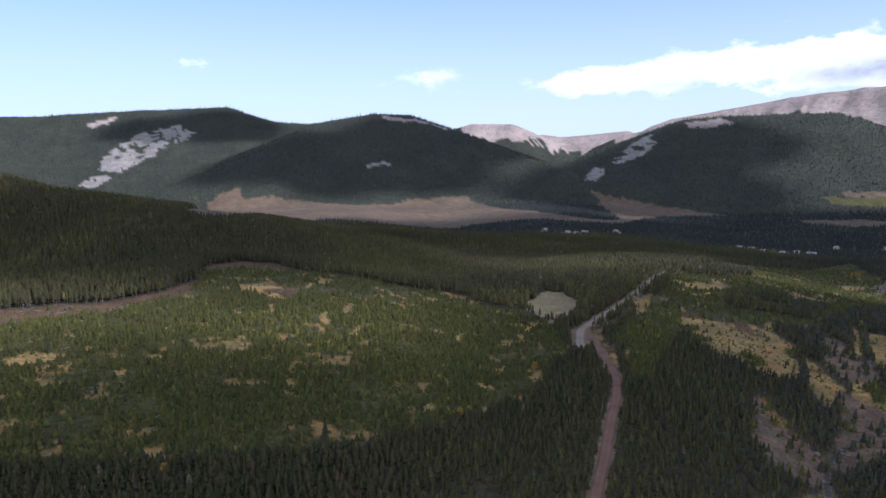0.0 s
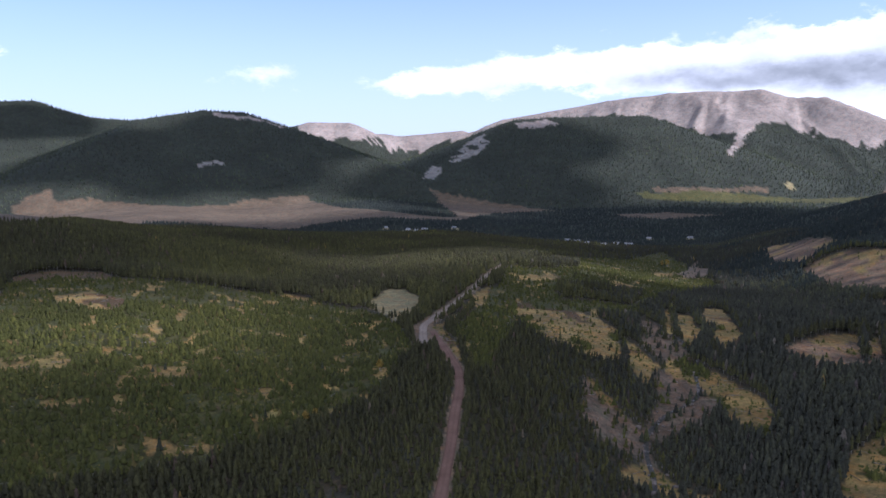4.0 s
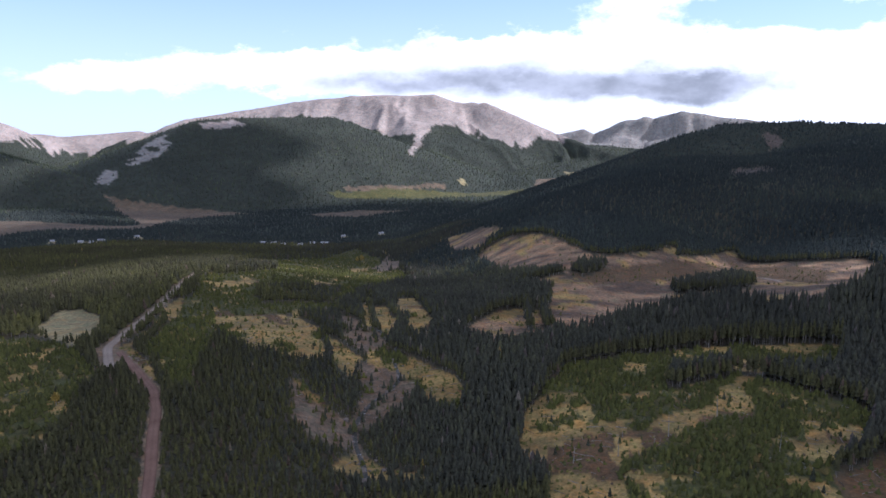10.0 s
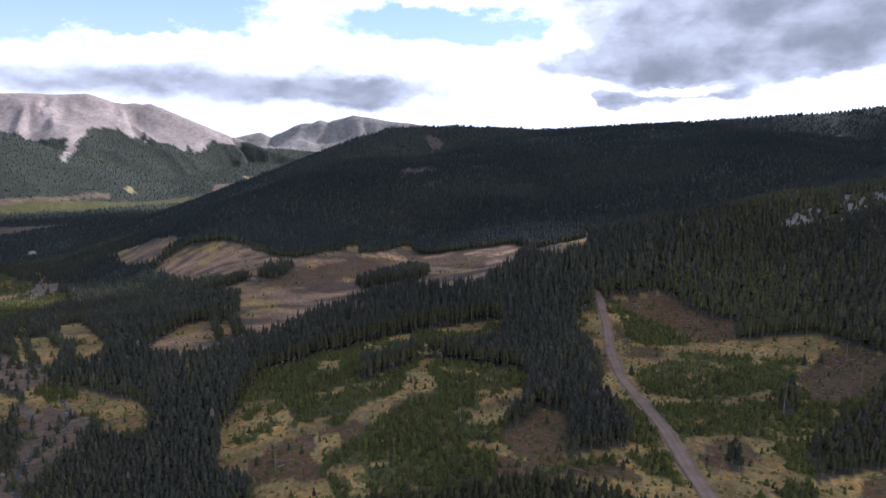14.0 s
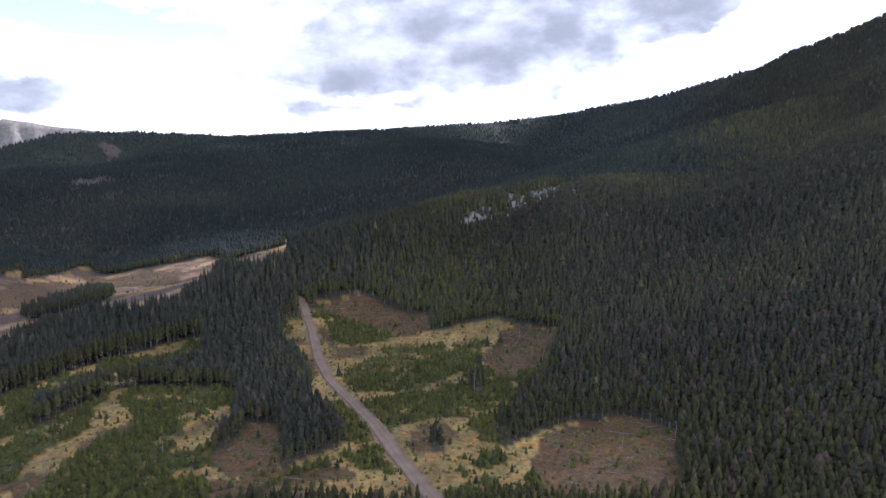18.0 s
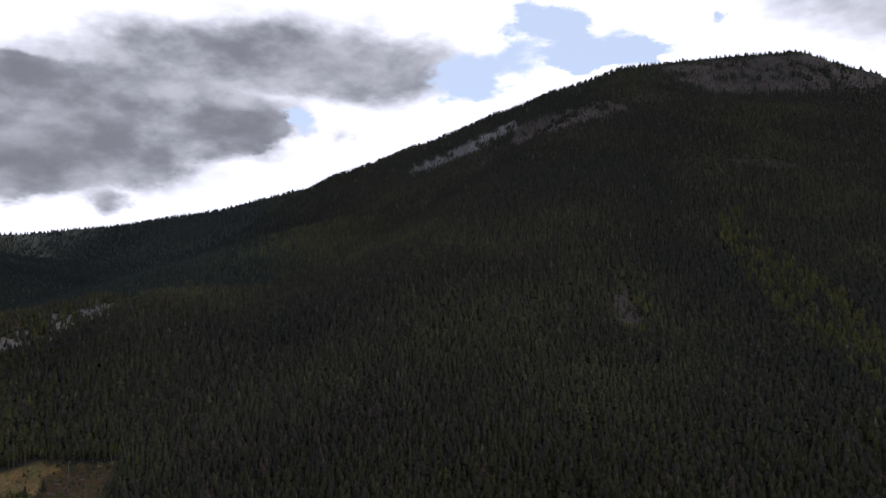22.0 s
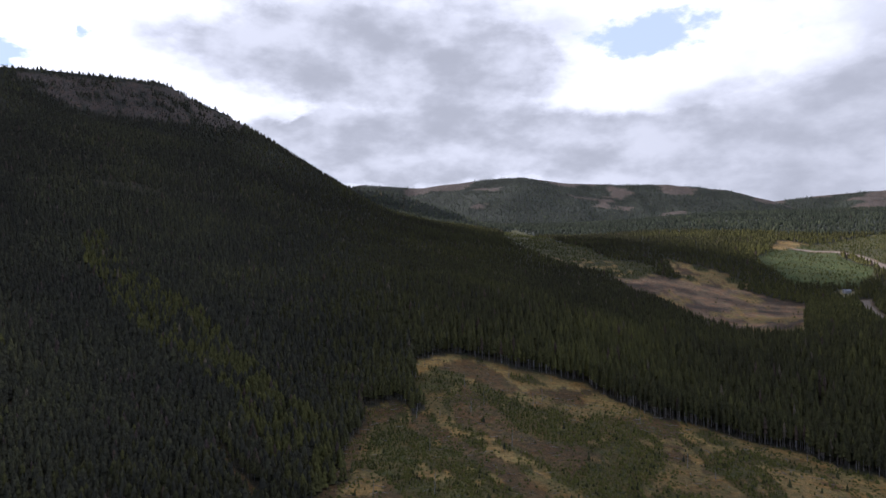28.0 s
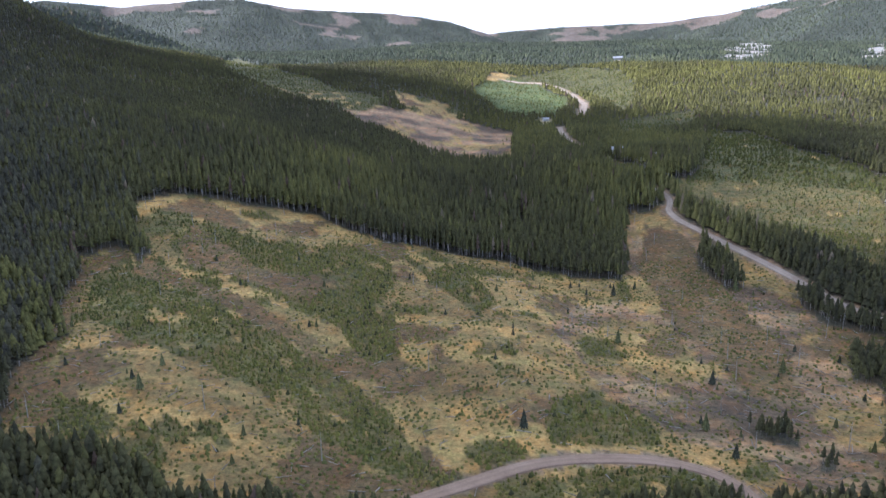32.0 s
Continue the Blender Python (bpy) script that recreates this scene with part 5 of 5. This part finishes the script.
def aspen(x, y, h, seed):
    rnd = random.Random(seed)
    root = tagged(new("aspen_tree"), "golden autumn aspen with a pale trunk among pines", "tree", "golden aspens")
    bm = bmesh.new()
    tube(bm, (0, 0, -0.3), (0.1, 0.1, h * 0.5), 0.16, 0.1)
    tube(bm, (0.1, 0.1, h * 0.5), (0, 0, h * 0.92), 0.1, 0.03)
    part("trunk", bm, PALE_BARK, root)
    for k in range(5):
        a, z = k * 1.3, h * (0.4 + 0.09 * k)
        bm = bmesh.new()
        tube(bm, (0.05, 0.05, z), (h * 0.16 * math.cos(a), h * 0.16 * math.sin(a), z + h * 0.14), 0.05, 0.015, 5)
        part("limb", bm, PALE_BARK, root)
    bm = bmesh.new()
    for k in range(420):
        d = Vector((rnd.gauss(0, 1), rnd.gauss(0, 1), rnd.gauss(0, 1))).normalized() * rnd.random() ** 0.4
        c = Vector((d.x * h * 0.24, d.y * h * 0.24, h * 0.64 + d.z * h * 0.36)) + Vector((rnd.uniform(-0.4, 0.4), rnd.uniform(-0.4, 0.4), 0))
        s = rnd.uniform(0.18, 0.42)
        q = Euler((rnd.uniform(0, 3), rnd.uniform(0, 3), rnd.uniform(0, 3))).to_matrix()
        bm.faces.new([bm.verts.new(c + q @ Vector(p) * s) for p in ((-1, -0.6, 0), (0.2, -0.8, 0.2), (1, 0.3, 0), (-0.3, 0.9, -0.2))])
    part("crown", bm, GOLD_LEAVES, root)
    root.location = (x, y, fresh(x, y))


for k, (x, y, h) in enumerate(((45, 336, 6), (-97, 223, 5.5), (6, 277, 4.5), (10, 281, 4), (550, 905, 13), (556, 912, 12), (541, 903, 11))):
    aspen(x, y, h, k)

KINDS_OF_TREE = [conifer(k, GREEN_NEEDLES if k % 2 else DARK_NEEDLES,
                         "young yellow-green spruce standing in dry grass" if k % 2 else "dark green spruce standing alone on logged ground") for k in range(4)]
x, y, rs = scatter(150, 400, 9.0, 203)
kind = cover(x, y)
ok = rs.rand(len(x)) < keep_share(kind, x, y, {"meadow": 0.3, "cut": 0.3, "brown": 0.2, "gravel": 0.5}) * np.where(y < -100, 0.5, 1.0)
x, y = x[ok], y[ok]
pick = rs.permutation(len(x))[:290]
x, y = x[pick], y[pick]
z = ground_z(x, y)
for k in range(len(x) - 1, -1, -1):
    tall = rs.uniform(1.8, 4.6) if rs.rand() < 0.85 else rs.uniform(5, 8)
    m = pose(x[k], y[k], z[k] - 0.05, 0, 0, rs.uniform(0, 360)) @ Matrix.Scale(tall, 4)
    if k < 4:
        KINDS_OF_TREE[k].matrix_basis = m
    else:
        copy_thing(KINDS_OF_TREE[k % 4], m)


def dead_tree(x, y, h, seed):
    rnd = random.Random(seed)
    root = tagged(new("dead_tree"), "bare grey standing dead trunk on logged ground", "dead tree", "standing dead trunks")
    bm = bmesh.new()
    lean = Vector((rnd.uniform(-0.05, 0.05) * h, rnd.uniform(-0.05, 0.05) * h, h))
    tube(bm, (0, 0, -0.3), lean * 0.5, 0.17, 0.11)
    tube(bm, lean * 0.5, lean, 0.11, 0.03)
    part("trunk", bm, GREY_WOOD, root)
    for k in range(4):
        a, s = rnd.uniform(0, 6.3), rnd.uniform(0.45, 0.9)
        bm = bmesh.new()
        tube(bm, lean * s, lean * s + Vector((math.cos(a), math.sin(a), 0.3)) * rnd.uniform(0.5, 1.1), 0.04, 0.012, 4)
        part("branch_stub", bm, GREY_WOOD, root)
    root.location = (x, y, fresh(x, y))


x, y, rs = scatter(170, 520, 17.0, 211)
kind = cover(x, y)
ok = rs.rand(len(x)) < keep_share(kind, x, y, {"cut": 0.5, "meadow": 0.13, "brown": 0.3, "gravel": 0.3, "regen": 0.06})
for k, (px, py) in enumerate(list(zip(x[ok], y[ok]))[:70]):
    dead_tree(float(px), float(py), rs.uniform(4, 11), k)


def log_mesh(seed):
    rnd = random.Random(seed)
    bm = bmesh.new()
    pts = [Vector((s, rnd.uniform(-0.02, 0.02), rnd.uniform(-0.01, 0.015))) for s in (-0.5, -0.2, 0.15, 0.5)]
    for k in range(3):
        tube(bm, pts[k], pts[k + 1], 0.028 - 0.006 * k, 0.022 - 0.006 * k, 7)
    me = bpy.data.meshes.new("fallen_log")
    bm.to_mesh(me)
    bm.free()
    me.materials.append(GREY_WOOD)
    return me


LOGS = [log_mesh(k) for k in range(4)]
x, y, rs = scatter(150, 430, 14.0, 223)
kind = cover(x, y)
ok = rs.rand(len(x)) < keep_share(kind, x, y, {"cut": 0.55, "meadow": 0.2, "brown": 0.4, "gravel": 0.5})
spots = [(-80, -223, 7.5, 40), (-51, -243, 6, 100), (-144, -186, 6, 10), (-191, -222, 5, 70)] + [(float(a), float(b), rs.uniform(3, 7), rs.uniform(0, 180)) for a, b in list(zip(x[ok], y[ok]))[:110]]
for k, (px, py, size, turn) in enumerate(spots):
    ob = tagged(new("fallen_log", LOGS[k % 4]), "weathered grey log lying in dry grass", "log", "fallen logs in the clearings")
    ob.matrix_basis = pose(px, py, fresh(px, py) + size * 0.02, 0, rs.uniform(-3, 3), turn) @ Matrix.Scale(size, 4)

# ---- the creek ----


def water_material():
    m, t, p = node_mat("shallow_creek_water", 0.7)
    t.links.new(ramp(t, noise_node(t, 0.5, 4, 0.6), (0.35, (0.045, 0.04, 0.032)), (0.62, (0.10, 0.09, 0.075)), (0.72, (0.38, 0.37, 0.36))), p.inputs["Base Color"])
    p.inputs["Specular IOR Level"].default_value = 0.12
    bump(t, p, noise_node(t, 1.8, 5, 0.6), 0.5, 0.2)
    return m


c = resample(CREEK, 2.0)
d = np.gradient(c, axis=0)
n = np.stack([d[:, 1], -d[:, 0]], -1) / np.hypot(d[:, 0], d[:, 1])[:, None]
off = np.array([-0.5, -0.25, 0.0, 0.25, 0.5])
wide = 1.2 + 2.6 * vnoise(c[:, 0], c[:, 1], 14, 2)
p = c[:, None] + n[:, None] * (off[None] * wide[:, None])[..., None]
z = ground_z(c[:, 0], c[:, 1])[:, None] + np.array([0.12, 0.22, 0.25, 0.22, 0.12])[None]
v = np.concatenate([p, z[..., None]], -1).reshape(-1, 3)
a, b = np.meshgrid(np.arange(len(c) - 1), np.arange(4), indexing="ij")
f = np.stack([a * 5 + b, (a + 1) * 5 + b, (a + 1) * 5 + b + 1, a * 5 + b + 1], -1).reshape(-1, 4)
tagged(new("water", mesh_from("water", v, f.ravel(), 4, [water_material()])), "shallow stony creek in its gravel bed", "creek", kind="structure")


def boulder_mesh(seed):
    bm = bmesh.new()
    bmesh.ops.create_icosphere(bm, subdivisions=2, radius=0.5)
    for q in bm.verts:
        q.co *= 1 + 0.45 * noise.noise(q.co * 1.8 + Vector((seed * 7, 0, 0)))
        q.co.z *= 0.65
    me = bpy.data.meshes.new("boulder")
    bm.to_mesh(me)
    bm.free()
    me.materials.append(STONE)
    return me


BOULDERS = [boulder_mesh(k) for k in range(5)]
rs = np.random.RandomState(5)
line = resample(CREEK, 4.0)
for k in range(len(line)):
    for rep in range(2):
        px, py = line[k] + rs.normal(0, 4.5, 2)
        size = rs.uniform(0.5, 1.7) if rs.rand() < 0.9 else rs.uniform(2.0, 3.2)
        ob = tagged(new("boulder", BOULDERS[(k + rep) % 5]), "pale grey boulder lying in the creek bed", "boulder", "boulders in the creek bed")
        ob.matrix_basis = pose(px, py, fresh(px, py) + size * 0.12, 0, 0, rs.uniform(0, 360)) @ Matrix.Scale(size, 4)


# ---- cabins in the valley ----
def box(bm, lo, hi):
    bmesh.ops.create_cube(bm, size=1, matrix=Matrix.Translation(((lo[0] + hi[0]) / 2, (lo[1] + hi[1]) / 2, (lo[2] + hi[2]) / 2)) @ Matrix.Diagonal((hi[0] - lo[0], hi[1] - lo[1], hi[2] - lo[2], 1)))


def cabin(w, d, h, label):
    root = tagged(new("house"), label, "house", "houses scattered in the valley")
    bm = bmesh.new()
    box(bm, (-w / 2, -d / 2, -1.5), (w / 2, d / 2, h))
    gable = [bm.verts.new(q) for q in ((-w / 2, -d / 2, h), (-w / 2, d / 2, h), (-w / 2, 0, h + d * 0.3))]
    bm.faces.new(gable)
    bm.faces.new([bm.verts.new((w / 2, q.co.y, q.co.z)) for q in gable][::-1])
    part("wall", bm, SIDING, root)
    bm = bmesh.new()
    for s in (-1, 1):
        q = [(-w / 2 - 0.5, s * (d / 2 + 0.6), h - 0.35), (w / 2 + 0.5, s * (d / 2 + 0.6), h - 0.35), (w / 2 + 0.5, 0, h + d * 0.3 + 0.1), (-w / 2 - 0.5, 0, h + d * 0.3 + 0.1)]
        lo = [bm.verts.new(k) for k in q]
        hi = [bm.verts.new((k[0], k[1], k[2] + 0.25)) for k in q]
        bm.faces.new(lo)
        bm.faces.new(hi)
        for k in range(4):
            bm.faces.new((lo[k], lo[(k + 1) % 4], hi[(k + 1) % 4], hi[k]))
    roof = part("roof", bm, ROOFING, root)
    bm = bmesh.new()
    box(bm, (w * 0.2, d * 0.1, h), (w * 0.2 + 0.8, d * 0.1 + 0.8, h + d * 0.3 + 1.0))
    part("chimney", bm, STONE, roof)
    bm = bmesh.new()
    box(bm, (-0.5, -d / 2 - 0.06, 0), (0.5, -d / 2 + 0.02, 2.1))
    part("door", bm, DARK_DOOR, root)
    for s in (-0.33, 0.33):
        bm = bmesh.new()
        box(bm, (w * s - 0.7, -d / 2 - 0.06, 1.0), (w * s + 0.7, -d / 2 + 0.02, 2.2))
        window = part("window", bm, SIDING, root)
        bm = bmesh.new()
        box(bm, (w * s - 0.6, -d / 2 - 0.09, 1.1), (w * s + 0.6, -d / 2 - 0.05, 2.1))
        part("pane", bm, GLASS, window)
    return root


rs = np.random.RandomState(9)
first = cabin(12, 8, 3.2, "pale house with a grey gabled roof among pines")
long = cabin(20, 9, 4.0, "long pale building with a grey roof among pines")
homes = {}
for k, (px, py) in enumerate(VILLAGE):
    m = pose(px, py, fresh(px, py) + 0.3, 0, 0, math.degrees(math.atan2(-px, py)) + 180 + rs.uniform(-35, 35)) @ Matrix.Scale(rs.uniform(0.6, 1.05), 4)
    source = long if k % 4 == 2 or k == 14 else first
    if k == 0 or k == 2:
        homes[source] = m
    else:
        copy_thing(source, m)
for source, m in homes.items():
    source.matrix_basis = m
